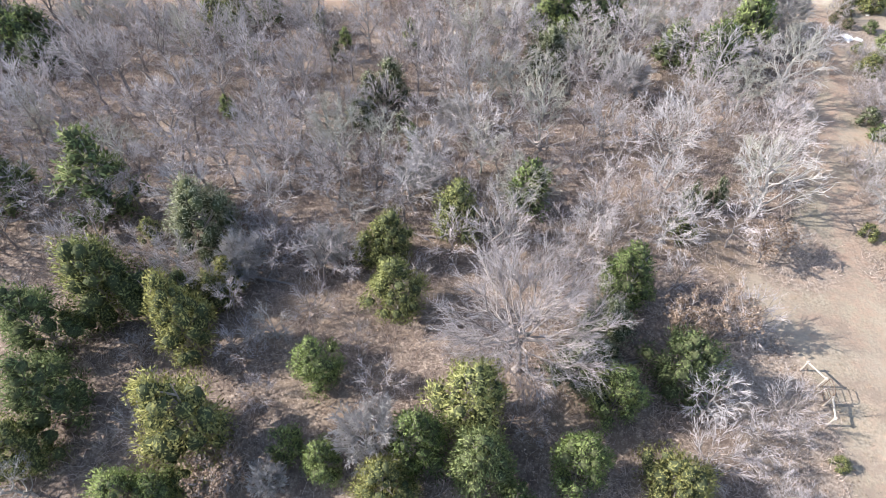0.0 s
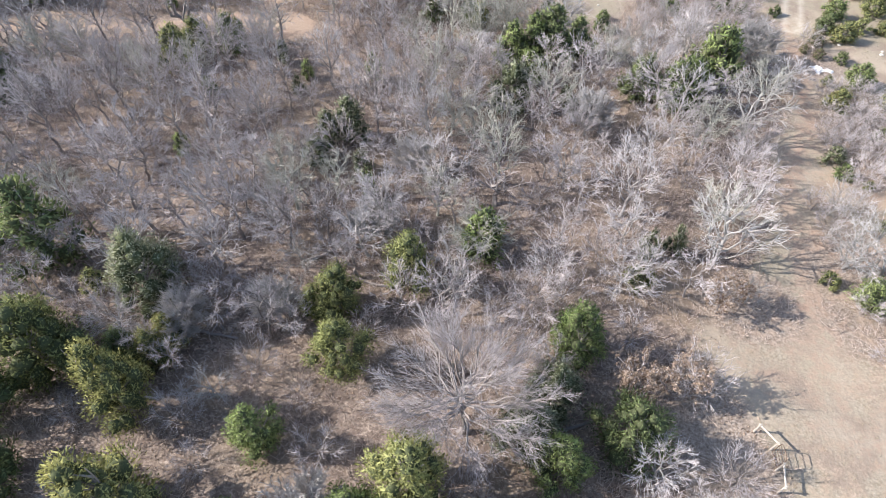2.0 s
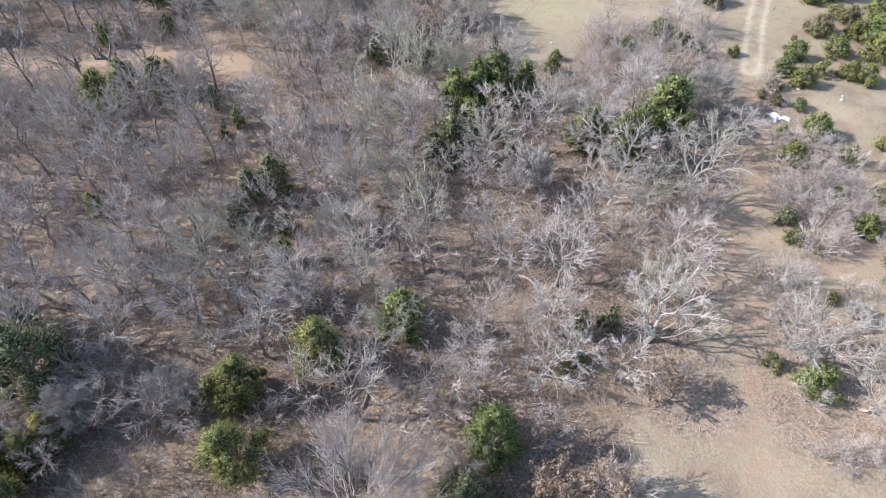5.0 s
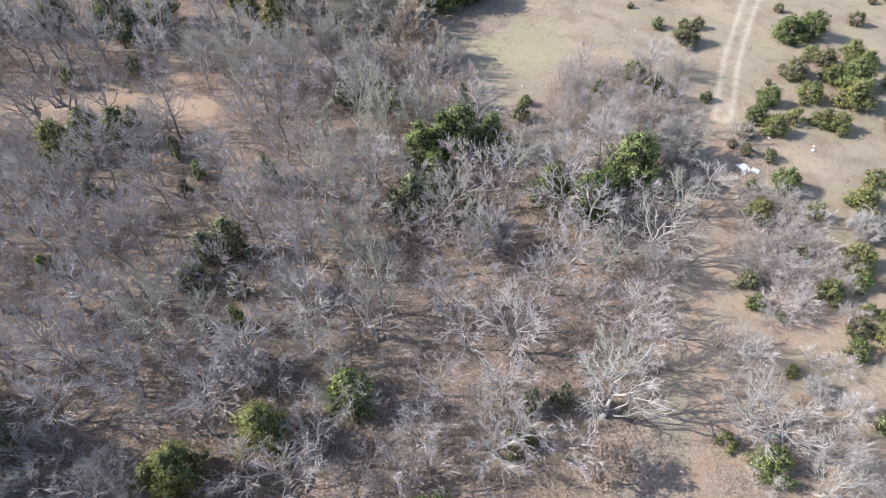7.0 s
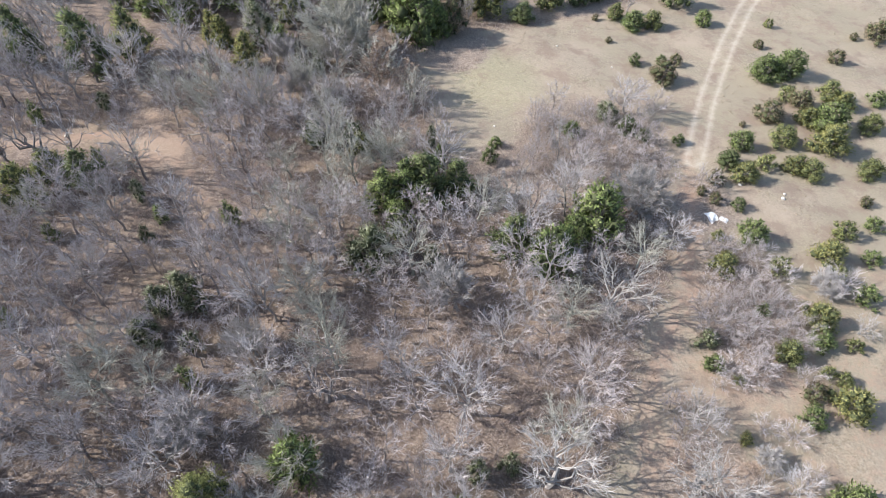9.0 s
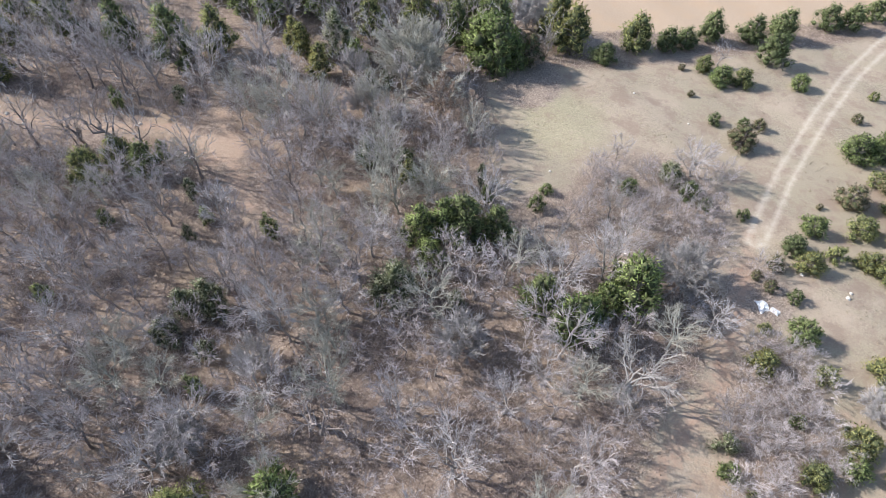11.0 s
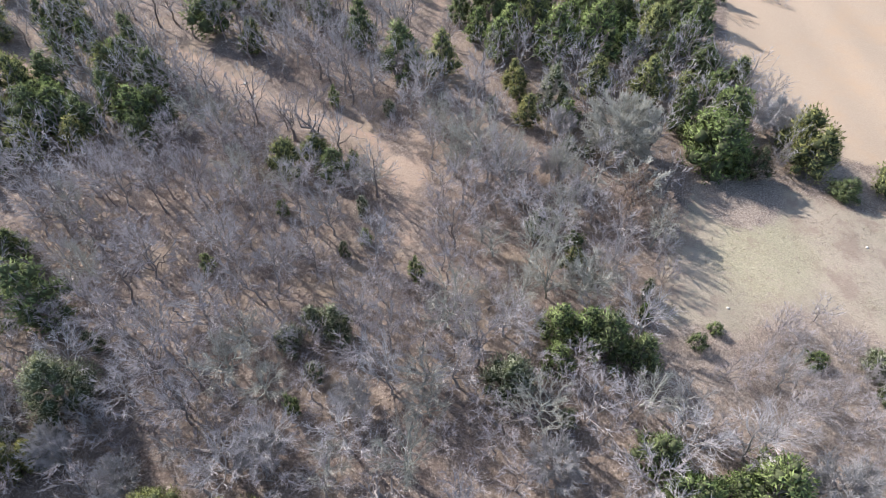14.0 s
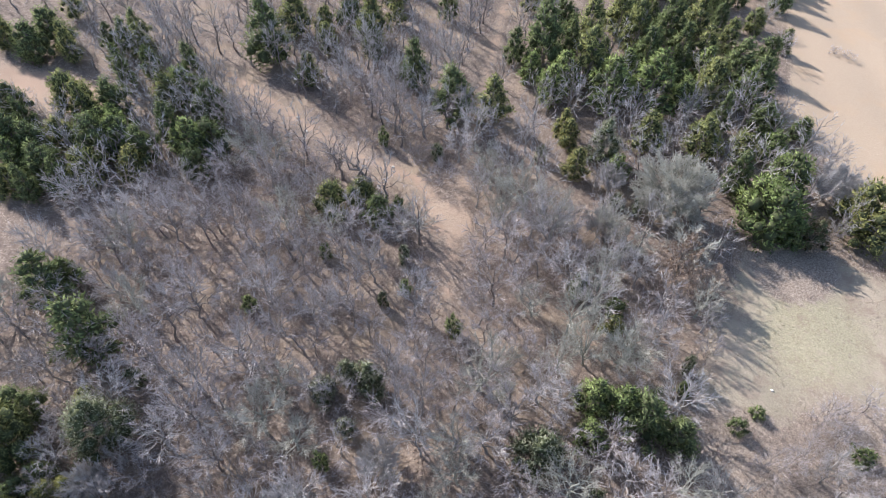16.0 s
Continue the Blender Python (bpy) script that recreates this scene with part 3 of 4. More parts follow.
# ---- evergreens: place, height, crown radius, tone ----
cedar(-16.9, 9.0, 4.5, 2.1, "green")
cedar(3.8, 9.2, 2.7, 1.2, "green")
cedar(-15.2, 9.4, 3.8, 1.7, "green")
cedar(-3.2, 9.8, 5.0, 2.1, "gold")
cedar(12.5, 9.9, 4.5, 2.5, "gold")
cedar(7.3, 10.5, 6.1, 2.1, "green")
cedar(2.2, 10.7, 7.1, 2.5, "dark")
cedar(-6.6, 11.1, 4.3, 1.5, "green")
cedar(22.6, 11.3, 1.1, 0.7, "olive")
cedar(-23.4, 11.6, 5.1, 2.2, "olive")
cedar(-1.3, 11.7, 6.4, 2.3, "green")
cedar(-8.8, 11.9, 3.6, 1.4, "green")
cedar(-14.2, 12.7, 9.1, 3.3, "gold")
cedar(1.7, 13.9, 8.6, 3.0, "olive")
cedar(-22.5, 14.4, 7.7, 2.8, "dark")
cedar(10.3, 14.9, 5.7, 2.1, "green")
cedar(14.7, 16.8, 5.6, 2.7, "dark")
cedar(-7.6, 16.9, 5.3, 2.0, "green")
cedar(8.5, 16.9, 5.2, 2.6, "grey")
cedar(-15.8, 18.8, 9.0, 2.5, "gold")
cedar(-24.9, 19.3, 7.8, 2.9, "dark")
cedar(-17.6, 21.2, 3.6, 1.7, "dark")
cedar(-3.1, 22.2, 6.7, 2.5, "olive")
cedar(-15.6, 22.8, 3.6, 1.7, "gold")
cedar(12.2, 23.0, 6.8, 2.4, "green")
cedar(10.6, 19.6, 4.8, 2.2, "grey")
cedar(-17.6, 23.0, 3.5, 1.5, "dark")
cedar(-15.0, 24.2, 3.7, 1.5, "gold")
cedar(-5.5, 26.7, 3.5, 1.4, "olive")
cedar(-3.8, 26.9, 5.3, 2.3, "olive")
cedar(34.6, 27.4, 2.9, 1.8, "green")
cedar(32.4, 29.2, 1.4, 1.0, "olive")
cedar(18.1, 29.2, 1.6, 1.5, "olive")
cedar(0.9, 29.3, 6.4, 2.5, "olive")
cedar(6.4, 32.1, 5.9, 2.3, "green")
cedar(-34.8, 34.0, 4.4, 1.7, "dark")
cedar(-3.5, 41.9, 2.5, 1.2, "grey")
cedar(-7.3, 42.8, 2.9, 1.8, "grey")
cedar(-6.6, 45.4, 4.5, 1.6, "grey")
cedar(-4.8, 46.1, 5.4, 2.0, "grey")
cedar(26.1, 50.8, 6.1, 3.0, "green")
cedar(10.3, 51.1, 5.3, 2.7, "grey")
cedar(22.9, 52.7, 4.9, 2.5, "dark")
cedar(28.9, 53.8, 4.4, 2.0, "green")
cedar(30.7, 55.2, 6.9, 3.2, "green")
cedar(12.6, 55.4, 4.3, 1.8, "green")
cedar(10.8, 58.0, 6.0, 2.1, "green")
cedar(-23.8, 58.5, 5.3, 2.4, "olive")
cedar(13.2, 59.0, 6.3, 2.3, "green")
cedar(15.1, 59.4, 7.1, 2.8, "dark")
cedar(18.0, 60.4, 5.1, 2.1, "dark")
cedar(-19.0, 60.9, 5.1, 2.1, "dark")
cedar(-22.7, 61.7, 4.1, 2.3, "olive")
cedar(21.6, 65.4, 2.2, 1.1, "dark")
cedar(8.0, 66.1, 3.6, 1.4, "gold")
cedar(2.7, 68.2, 3.5, 1.5, "dark")
cedar(6.9, 68.5, 3.1, 1.4, "dark")
cedar(-48.2, 79.3, 5.7, 2.1, "olive")
cedar(-55.4, 79.3, 8.7, 3.2, "olive")
cedar(-25.9, 81.0, 9.0, 3.6, "dark")
cedar(-3.8, 85.6, 4.3, 2.0, "green")
cedar(-46.0, 86.3, 9.2, 3.2, "olive")
cedar(-11.6, 86.7, 5.3, 1.8, "gold")
cedar(-7.0, 87.6, 7.2, 2.6, "grey")
cedar(17.9, 91.7, 5.0, 2.1, "brown")
cedar(-18.6, 92.7, 6.8, 2.7, "green")
cedar(-23.3, 94.6, 5.8, 2.3, "green")
cedar(-18.5, 95.8, 7.5, 3.0, "green")
cedar(-12.4, 97.0, 9.7, 3.6, "green")
cedar(22.8, 97.3, 6.6, 3.5, "gold")
cedar(20.4, 98.9, 7.2, 3.1, "gold")
cedar(31.4, 99.1, 5.8, 2.9, "olive")
cedar(-17.2, 99.5, 10.7, 3.7, "olive")
cedar(-24.6, 99.7, 11.8, 4.1, "dark")
cedar(35.9, 100.3, 3.6, 2.0, "dark")
cedar(49.7, 100.3, 4.8, 2.6, "dark")
cedar(38.3, 101.5, 3.2, 2.0, "dark")
cedar(-8.3, 101.5, 10.3, 4.1, "green")
cedar(8.5, 103.5, 4.6, 2.5, "green")
cedar(41.7, 104.0, 4.9, 2.1, "dark")
cedar(-5.0, 104.4, 6.2, 2.4, "green")
cedar(47.6, 105.6, 4.1, 2.3, "dark")
cedar(51.9, 107.5, 4.6, 2.5, "dark")
cedar(-22.1, 107.9, 10.0, 3.5, "olive")
cedar(-12.7, 108.2, 8.9, 3.1, "dark")
cedar(9.7, 110.1, 3.8, 1.9, "dark")
cedar(59.0, 112.1, 3.8, 2.3, "dark")
cedar(-17.0, 112.2, 10.0, 3.5, "olive")
cedar(62.3, 112.9, 3.8, 2.3, "dark")
cedar(-21.1, 114.3, 9.6, 3.3, "olive")
cedar(66.3, 116.3, 3.5, 2.1, "dark")
cedar(-14.6, 117.9, 10.2, 3.5, "dark")
cedar(-0.5, 120.6, 7.3, 2.9, "dark")
cedar(-6.9, 122.5, 6.5, 2.7, "olive")
cedar(-12.5, 123.8, 8.4, 3.1, "olive")
cedar(-22.2, 22.1, 7.6, 3.5, "olive")
cedar(-24.0, 24.4, 5.0, 2.1, "dark")
cedar(-17.3, 27.9, 7.0, 3.2, "grey")
cedar(-26.2, 31.8, 9.4, 3.4, "dark")
cedar(-34.4, 32.0, 7.8, 3.1, "dark")
cedar(-52.3, 72.3, 11.5, 3.9, "dark")
cedar(-44.5, 72.4, 5.2, 2.2, "olive")
cedar(-33.7, 82.3, 8.3, 2.7, "dark")
cedar(-7.6, 82.7, 5.5, 1.9, "gold")
cedar(-22.0, 84.7, 7.5, 2.8, "olive")
cedar(-13.0, 88.3, 5.3, 1.7, "gold")
cedar(13.2, 90.2, 7.9, 4.3, "green")
cedar(16.2, 90.3, 4.4, 1.9, "green")
cedar(11.3, 92.2, 6.7, 3.7, "green")
cedar(-4.1, 93.7, 7.0, 2.9, "olive")
cedar(1.9, 96.6, 7.9, 3.1, "olive")
cedar(12.2, 98.5, 6.6, 3.6, "green")
cedar(5.6, 100.4, 4.9, 2.7, "olive")
cedar(5.6, 107.3, 5.2, 2.8, "dark")
cedar(-3.1, 108.7, 7.6, 3.2, "olive")
cedar(1.0, 110.8, 6.9, 2.7, "green")
cedar(1.7, 113.1, 8.2, 3.2, "dark")
cedar(-1.9, 114.3, 9.0, 3.5, "dark")
cedar(-10.7, 114.9, 7.7, 2.6, "dark")
cedar(-7.5, 115.7, 8.0, 3.1, "olive")
cedar(-57.8, 39.3, 5.9, 3.0, "dark")
cedar(-60.3, 47.8, 6.4, 3.2, "olive")
cedar(-55.4, 40.6, 5.3, 2.6, "dark")
cedar(-54.8, 43.6, 4.7, 2.4, "olive")
cedar(-56.3, 51.0, 5.7, 2.8, "dark")
cedar(-50.5, 45.5, 6.6, 3.3, "dark")
cedar(-49.3, 47.8, 6.0, 3.0, "green")
cedar(-50.5, 39.7, 5.7, 2.9, "dark")
cedar(-46.0, 48.7, 5.3, 2.6, "dark")
cedar(-47.6, 42.6, 5.1, 2.6, "olive")
cedar(-44.5, 46.6, 4.5, 2.3, "gold")
cedar(-52.4, 56.5, 5.8, 2.9, "olive")
cedar(-53.2, 59.0, 5.2, 2.6, "green")
cedar(-47.6, 59.1, 5.7, 2.9, "dark")
cedar(-43.1, 53.3, 6.0, 3.0, "green")
cedar(-41.4, 55.2, 5.4, 2.7, "dark")
cedar(-39.5, 51.5, 4.6, 2.3, "dark")
cedar(-65.3, 42.4, 4.9, 2.5, "dark")
cedar(-75.4, 49.8, 6.2, 3.1, "dark")
cedar(-76.7, 53.2, 6.4, 3.2, "dark")
cedar(-51.5, 35.8, 4.4, 2.2, "olive")
cedar(-21.7, 28.7, 2.4, 1.2, "olive")
cedar(-51.6, 86.7, 6.0, 3.0, "dark")
cedar(-51.4, 80.7, 3.3, 1.7, "olive")
cedar(45.9, 54.7, 2.8, 1.8, "green")
cedar(42.1, 50.9, 2.5, 1.6, "gold")
cedar(47.3, 50.9, 2.0, 1.3, "olive")
cedar(52.2, 52.1, 2.9, 1.9, "gold")
cedar(52.3, 50.0, 1.8, 1.2, "olive")
cedar(55.0, 55.3, 2.1, 1.4, "olive")
cedar(58.6, 56.4, 1.7, 1.1, "green")
cedar(56.3, 52.0, 1.6, 1.1, "green")
cedar(53.7, 47.6, 2.2, 1.4, "green")
cedar(48.5, 45.2, 2.7, 1.8, "gold")
cedar(47.8, 43.0, 2.2, 1.4, "green")
cedar(44.7, 41.7, 2.4, 1.5, "olive")
cedar(44.4, 46.3, 1.4, 0.9, "green")
cedar(38.5, 40.8, 1.6, 1.1, "green")
cedar(38.5, 42.9, 1.9, 1.3, "grey")
cedar(47.5, 40.3, 1.2, 0.8, "olive")
cedar(48.5, 39.6, 1.4, 0.9, "olive")
cedar(45.4, 38.2, 1.8, 1.2, "brown")
cedar(47.6, 37.2, 2.9, 1.9, "gold")
cedar(44.5, 36.2, 1.9, 1.2, "green")
cedar(39.0, 34.6, 1.1, 0.7, "gold")
cedar(44.7, 29.8, 2.8, 1.8, "green")
cedar(50.7, 42.7, 1.4, 0.9, "olive")
cedar(42.8, 54.9, 1.2, 0.8, "olive")
cedar(40.1, 39.5, 0.9, 0.6, "olive")
cedar(56.3, 81.9, 3.4, 2.4, "green")
cedar(59.5, 82.7, 3.8, 2.6, "green")
cedar(57.8, 77.7, 2.0, 1.4, "olive")
cedar(62.8, 77.9, 2.6, 1.8, "olive")
cedar(63.7, 76.0, 2.3, 1.6, "gold")
cedar(58.5, 72.9, 2.5, 1.8, "gold")
cedar(60.4, 71.9, 4.0, 2.8, "green")
cedar(54.1, 69.2, 2.7, 1.9, "olive")
cedar(58.7, 68.2, 3.6, 2.5, "gold")
cedar(49.3, 68.5, 2.4, 1.7, "green")
cedar(54.2, 73.6, 2.8, 2.0, "brown")
cedar(58.7, 76.2, 2.6, 1.8, "brown")
cedar(50.8, 72.3, 0.8, 0.5, "brown")
cedar(65.0, 71.7, 2.5, 1.7, "olive")
cedar(68.5, 77.2, 2.0, 1.4, "green")
cedar(58.3, 89.2, 1.3, 0.9, "brown")
cedar(53.7, 75.7, 0.7, 0.5, "brown")
cedar(67.1, 85.8, 1.9, 1.4, "brown")
cedar(72.1, 91.7, 1.1, 0.8, "brown")
cedar(75.0, 91.8, 3.0, 2.1, "brown")
cedar(61.5, 94.7, 1.3, 0.9, "olive")
cedar(52.4, 95.1, 2.3, 1.6, "green")
cedar(45.1, 94.0, 2.6, 1.8, "olive")
cedar(42.5, 93.7, 2.8, 2.0, "green")
cedar(40.5, 96.4, 2.3, 1.6, "olive")
cedar(37.7, 95.7, 1.0, 0.7, "brown")
cedar(38.5, 89.8, 0.9, 0.6, "brown")
cedar(41.0, 84.9, 1.6, 1.1, "dark")
cedar(44.4, 85.3, 1.2, 0.9, "dark")
cedar(46.2, 85.1, 1.6, 1.1, "brown")
cedar(43.6, 81.2, 3.0, 2.1, "brown")
cedar(42.5, 68.8, 1.4, 0.9, "dark")
cedar(22.3, 68.0, 1.3, 0.9, "green")
cedar(30.8, 70.4, 1.8, 1.3, "green")
cedar(35.2, 73.3, 2.5, 1.8, "grey")
cedar(37.1, 71.0, 2.2, 1.5, "dark")
cedar(38.8, 69.7, 1.5, 1.1, "dark")
cedar(27.4, 95.2, 3.0, 2.1, "dark")
cedar(46.8, 65.2, 2.2, 1.6, "dark")
cedar(47.8, 63.2, 2.4, 1.7, "gold")
cedar(50.8, 65.2, 2.0, 1.4, "olive")
cedar(54.0, 64.9, 2.2, 1.6, "gold")
cedar(55.3, 64.0, 2.4, 1.7, "olive")
cedar(61.7, 64.2, 2.4, 1.7, "olive")
cedar(59.4, 59.8, 1.3, 0.9, "brown")
cedar(44.9, 62.7, 1.7, 1.2, "brown")
cedar(42.9, 61.0, 1.1, 0.7, "brown")
cedar(46.1, 59.1, 1.4, 1.0, "dark")
cedar(44.0, 59.8, 1.3, 0.9, "brown")

# ---- bare trees and shrubs: place, height, crown radius, kind ----
bare(-5.4, 43.2, 4.5, 2.6, "shrub")
bare(-7.9, 42.0, 5, 2.4, "pale")
bare(4.5, 17.5, 9, 6.6, "spread")
bare(-4.1, 12.3, 5, 2.6, "dense")
bare(24.0, 31.1, 8, 4, "white")
bare(13.9, 39.3, 6.5, 2.6, "pale")
bare(8.4, 40.1, 10, 3, "mossy")
bare(18.1, 36.2, 8, 3.2, "pale")
bare(30.8, 46.4, 8, 4.2, "white")
bare(6.3, 32.0, 6, 3, "mossy")
bare(-1.3, 35.7, 6.5, 2.8, "pale")
bare(-12.1, 33.6, 9, 2.5, "tall")
bare(-21.8, 37.1, 9, 3, "tall")
bare(-16.4, 44.2, 10, 3, "tall")
bare(-21.7, 40.1, 9, 3, "tall")
bare(-6.7, 36.0, 5, 1.8, "gnarly")
bare(-2.8, 29.9, 5, 1.8, "gnarly")
bare(-8.3, 32.7, 8, 2.4, "tall")
bare(-25.1, 30.8, 6, 2, "tall")
bare(-30.8, 44.2, 10, 3, "tall")
bare(-15.8, 23.1, 5, 1.6, "tall")
bare(-14.6, 27.9, 4, 1.7, "white")
bare(-7.0, 30.8, 4, 2, "white")
bare(-11.0, 19.9, 3.4, 2, "white")
bare(-12.6, 18.2, 3.5, 1.9, "shrub")
bare(34.2, 30.7, 6, 3, "white")
bare(19.4, 19.9, 4.5, 2.4, "shrub")
bare(15.5, 14.6, 4, 2.6, "pale")
bare(20.3, 14.3, 3.5, 2.2, "shrub")
bare(14.7, 11.2, 4, 2.6, "shrub")
bare(18.0, 12.5, 3, 2, "shrub")
bare(-22.6, 9.6, 4, 2.2, "white")
bare(-9.6, 10.0, 3, 1.3, "dense")
bare(2.7, 44.6, 9, 2.5, "pale")
bare(0.3, 47.3, 10, 2.4, "tall")
bare(-4.6, 48.2, 7, 2.4, "gnarly")
bare(-2.4, 46.4, 10, 2.4, "tall")
bare(-35.0, 36.7, 7, 2.6, "tall")
bare(-31.9, 27.9, 5, 2, "tall")
bare(-14.1, 21.7, 4, 1.5, "tall")
bare(-23.3, 31.4, 5, 1.6, "tall")
bare(9.8, 26.2, 5, 2.5, "shrub")
bare(12.1, 30.2, 5, 2.5, "shrub")
bare(18.3, 29.0, 4.5, 2.4, "pale")
bare(15.3, 30.8, 4.5, 2, "shrub")
bare(4.5, 34.6, 6, 2.4, "tall")
bare(-8.7, 21.7, 3, 2, "shrub")
bare(-17.1, 12.8, 4, 2, "shrub")
bare(10.7, 21.7, 4, 2, "pale")
bare(-12.8, 44.6, 9, 2.4, "tall")
bare(-40.5, 58.7, 9, 2.6, "tall")
bare(17.9, 19.9, 4.6, 1.7, "oak")
bare(15.2, 19.9, 4.5, 1.7, "oak")
bare(23.2, 26.7, 4, 1.7, "oak")
bare(-12.1, 9.9, 4, 1.7, "oak")
bare(35.2, 29.6, 6.5, 3.6, "white")
bare(37.2, 25.9, 5, 2.6, "white")
bare(38.2, 28.0, 5, 2.2, "white")
bare(35.6, 34.7, 4.5, 1.6, "pale")
bare(2.2, 52.7, 8.5, 3.8, "mossy")
bare(7.9, 37.4, 6.5, 2.8, "gnarly")
bare(-1.0, 34.2, 6, 2.6, "pale")
bare(-5.4, 33.3, 7, 1.6, "gnarly")
bare(4.6, 27.9, 6, 2.8, "white")
bare(4.5, 53.1, 8, 2, "tall")
bare(-2.2, 50.5, 8, 1.4, "tall")
bare(-24.1, 63.9, 9, 3.6, "gnarly")
bare(-27.4, 62.9, 7, 2.4, "gnarly")
bare(29.0, 66.1, 6, 1.8, "white")
bare(37.7, 74.4, 5, 3, "pale")
bare(30.6, 63.2, 4.5, 2, "shrub")
bare(23.3, 57.4, 6.5, 2.8, "white")
bare(35.6, 58.6, 5.0, 3.5, "dense")
bare(38.2, 53.5, 4, 2.6, "pale")
bare(16.9, 47.0, 5, 2.8, "dense")
bare(2.1, 41.5, 6, 2.2, "white")
bare(39.3, 39.8, 3, 2, "shrub")
bare(44.7, 46.4, 3, 2, "shrub")
bare(51.7, 48.5, 3, 2.4, "shrub")
bare(42.4, 43.3, 3, 2, "shrub")
bare(-5.7, 62.4, 6, 1.6, "tall")
bare(-2.1, 58.0, 7, 2, "tall")
bare(-21.7, 50.9, 9, 2.6, "tall")
bare(-19.3, 50.6, 8, 2.4, "tall")
bare(-22.6, 48.1, 8, 2.2, "tall")
bare(-13.4, 54.7, 9, 2.6, "pale")
bare(-17.4, 53.9, 9, 2.4, "tall")
bare(-10.9, 49.6, 9, 2, "tall")
bare(-7.5, 54.7, 7, 2.4, "pale")
bare(-29.0, 73.4, 9, 3, "tall")
bare(-33.5, 73.4, 9, 3, "tall")
bare(-19.3, 77.7, 9, 3, "pale")
bare(-3.8, 72.6, 8, 3, "mossy")
bare(1.0, 76.2, 8, 2.4, "mossy")
bare(9.1, 76.3, 7, 2.2, "oak")
bare(13.1, 74.0, 6, 2.2, "mossy")
bare(11.8, 67.5, 7, 2.4, "pale")
bare(7.8, 61.6, 9, 2.6, "mossy")
bare(4.7, 63.4, 9, 2.8, "mossy")
bare(19.5, 54.9, 6, 2.6, "tall")
bare(14.0, 55.7, 6, 2.4, "tall")
bare(-15.0, 35.7, 7, 2.8, "pale")
bare(-10.3, 35.2, 5, 2.6, "pale")
bare(-17.1, 34.7, 6, 2.6, "tall")
bare(-12.4, 28.0, 4, 2.4, "shrub")
bare(-7.4, 26.5, 5, 2.2, "white")
bare(16.2, 28.3, 4.5, 2.6, "pale")
bare(11.2, 29.1, 4, 2.4, "pale")
bare(11.6, 26.4, 4.5, 2.6, "shrub")
bare(21.3, 42.1, 6, 2.6, "pale")
bare(24.2, 39.8, 5, 2.4, "shrub")
bare(28.3, 39.8, 4.5, 2.6, "shrub")
bare(30.9, 43.3, 4.5, 2.4, "shrub")
bare(25.6, 27.5, 3, 1.4, "white")
bare(25.0, 63.7, 3.5, 2, "shrub")
bare(27.2, 66.6, 3.5, 2, "shrub")
bare(27.3, 71.9, 3.5, 1.8, "shrub")
bare(33.4, 66.7, 3.5, 2, "shrub")
bare(39.6, 68.8, 3, 1.8, "shrub")
bare(4.1, 84.8, 8.5, 5.6, "round")
bare(-7.4, 87.3, 7, 2, "pale")
bare(-0.2, 77.8, 6, 2.4, "pale")
bare(26.3, 64.9, 3, 1.6, "shrub")
bare(32.0, 65.4, 3, 2, "shrub")
bare(36.0, 66.3, 3.4, 2, "shrub")
bare(35.0, 70.3, 3.4, 2.2, "shrub")
bare(40.5, 73.4, 3.5, 2, "shrub")
bare(19.6, 100.2, 6, 2.2, "pale")
bare(19.4, 94.3, 4, 1.6, "shrub")
bare(-12.3, 75.9, 8, 2.6, "pale")
bare(-5.6, 71.0, 8, 3, "pale")
bare(-12.8, 70.3, 7, 2, "pale")
bare(12.5, 76.5, 5, 2, "oak")
bare(14.4, 72.8, 4.5, 1.8, "pale")
bare(16.1, 70.3, 3.5, 1.6, "shrub")
bare(43.3, 62.0, 3, 1.8, "shrub")
bare(42.6, 97.4, 4.5, 1.6, "gnarly")
bare(-3.5, 70.7, 8, 3.4, "pale")
bare(-9.2, 69.8, 7, 2.8, "mossy")
bare(3.2, 72.8, 6, 2.4, "pale")
bare(6.6, 72.9, 5.5, 2.2, "pale")
bare(0.9, 53.4, 6, 2.8, "gnarly")
bare(10.3, 63.5, 6, 2.6, "mossy")
bare(20.0, 56.7, 6, 2.6, "mossy")
bare(-37.8, 61.3, 7, 2.4, "gnarly")
bare(-34.6, 53.9, 7, 2.6, "tall")
bare(-25.9, 49.0, 9, 2.6, "tall")
bare(-28.9, 46.1, 9, 2.4, "tall")
bare(-5.5, 134.7, 5, 2.4, "pale")
bare(17.7, 102.5, 5, 2.4, "pale")
bare(14.8, 106.8, 5, 2.4, "pale")
bare(-34.9, 86.2, 9, 2.8, "tall")
bare(-30.8, 86.5, 9, 2.8, "pale")
bare(-31.8, 76.3, 9, 2.6, "pale")
bare(-37.9, 73.7, 9, 2.6, "pale")
bare(-42.1, 80.8, 9, 2.6, "pale")
bare(-49.3, 71.4, 9, 2.6, "tall")
bare(-36.6, 99.7, 8, 2.6, "tall")
bare(-23.1, 80.0, 7, 2.4, "pale")
bare(-14.6, 82.2, 7, 2.4, "pale")
bare(-66.3, 64.2, 9, 3, "tall")
bare(-72.3, 62.4, 9, 3, "tall")
bare(-72.9, 57.4, 9, 3, "tall")
bare(-63.5, 67.1, 9, 3, "tall")
bare(-18.1, 70.1, 3.5, 2.6, "shrub")
bare(-22.8, 71.1, 3.5, 2.4, "shrub")
bare(-16.6, 95.3, 5, 2, "pale")
bare(-2.9, 107.3, 5, 2, "pale")
bare(-3.4, 103.2, 5, 1.8, "pale")
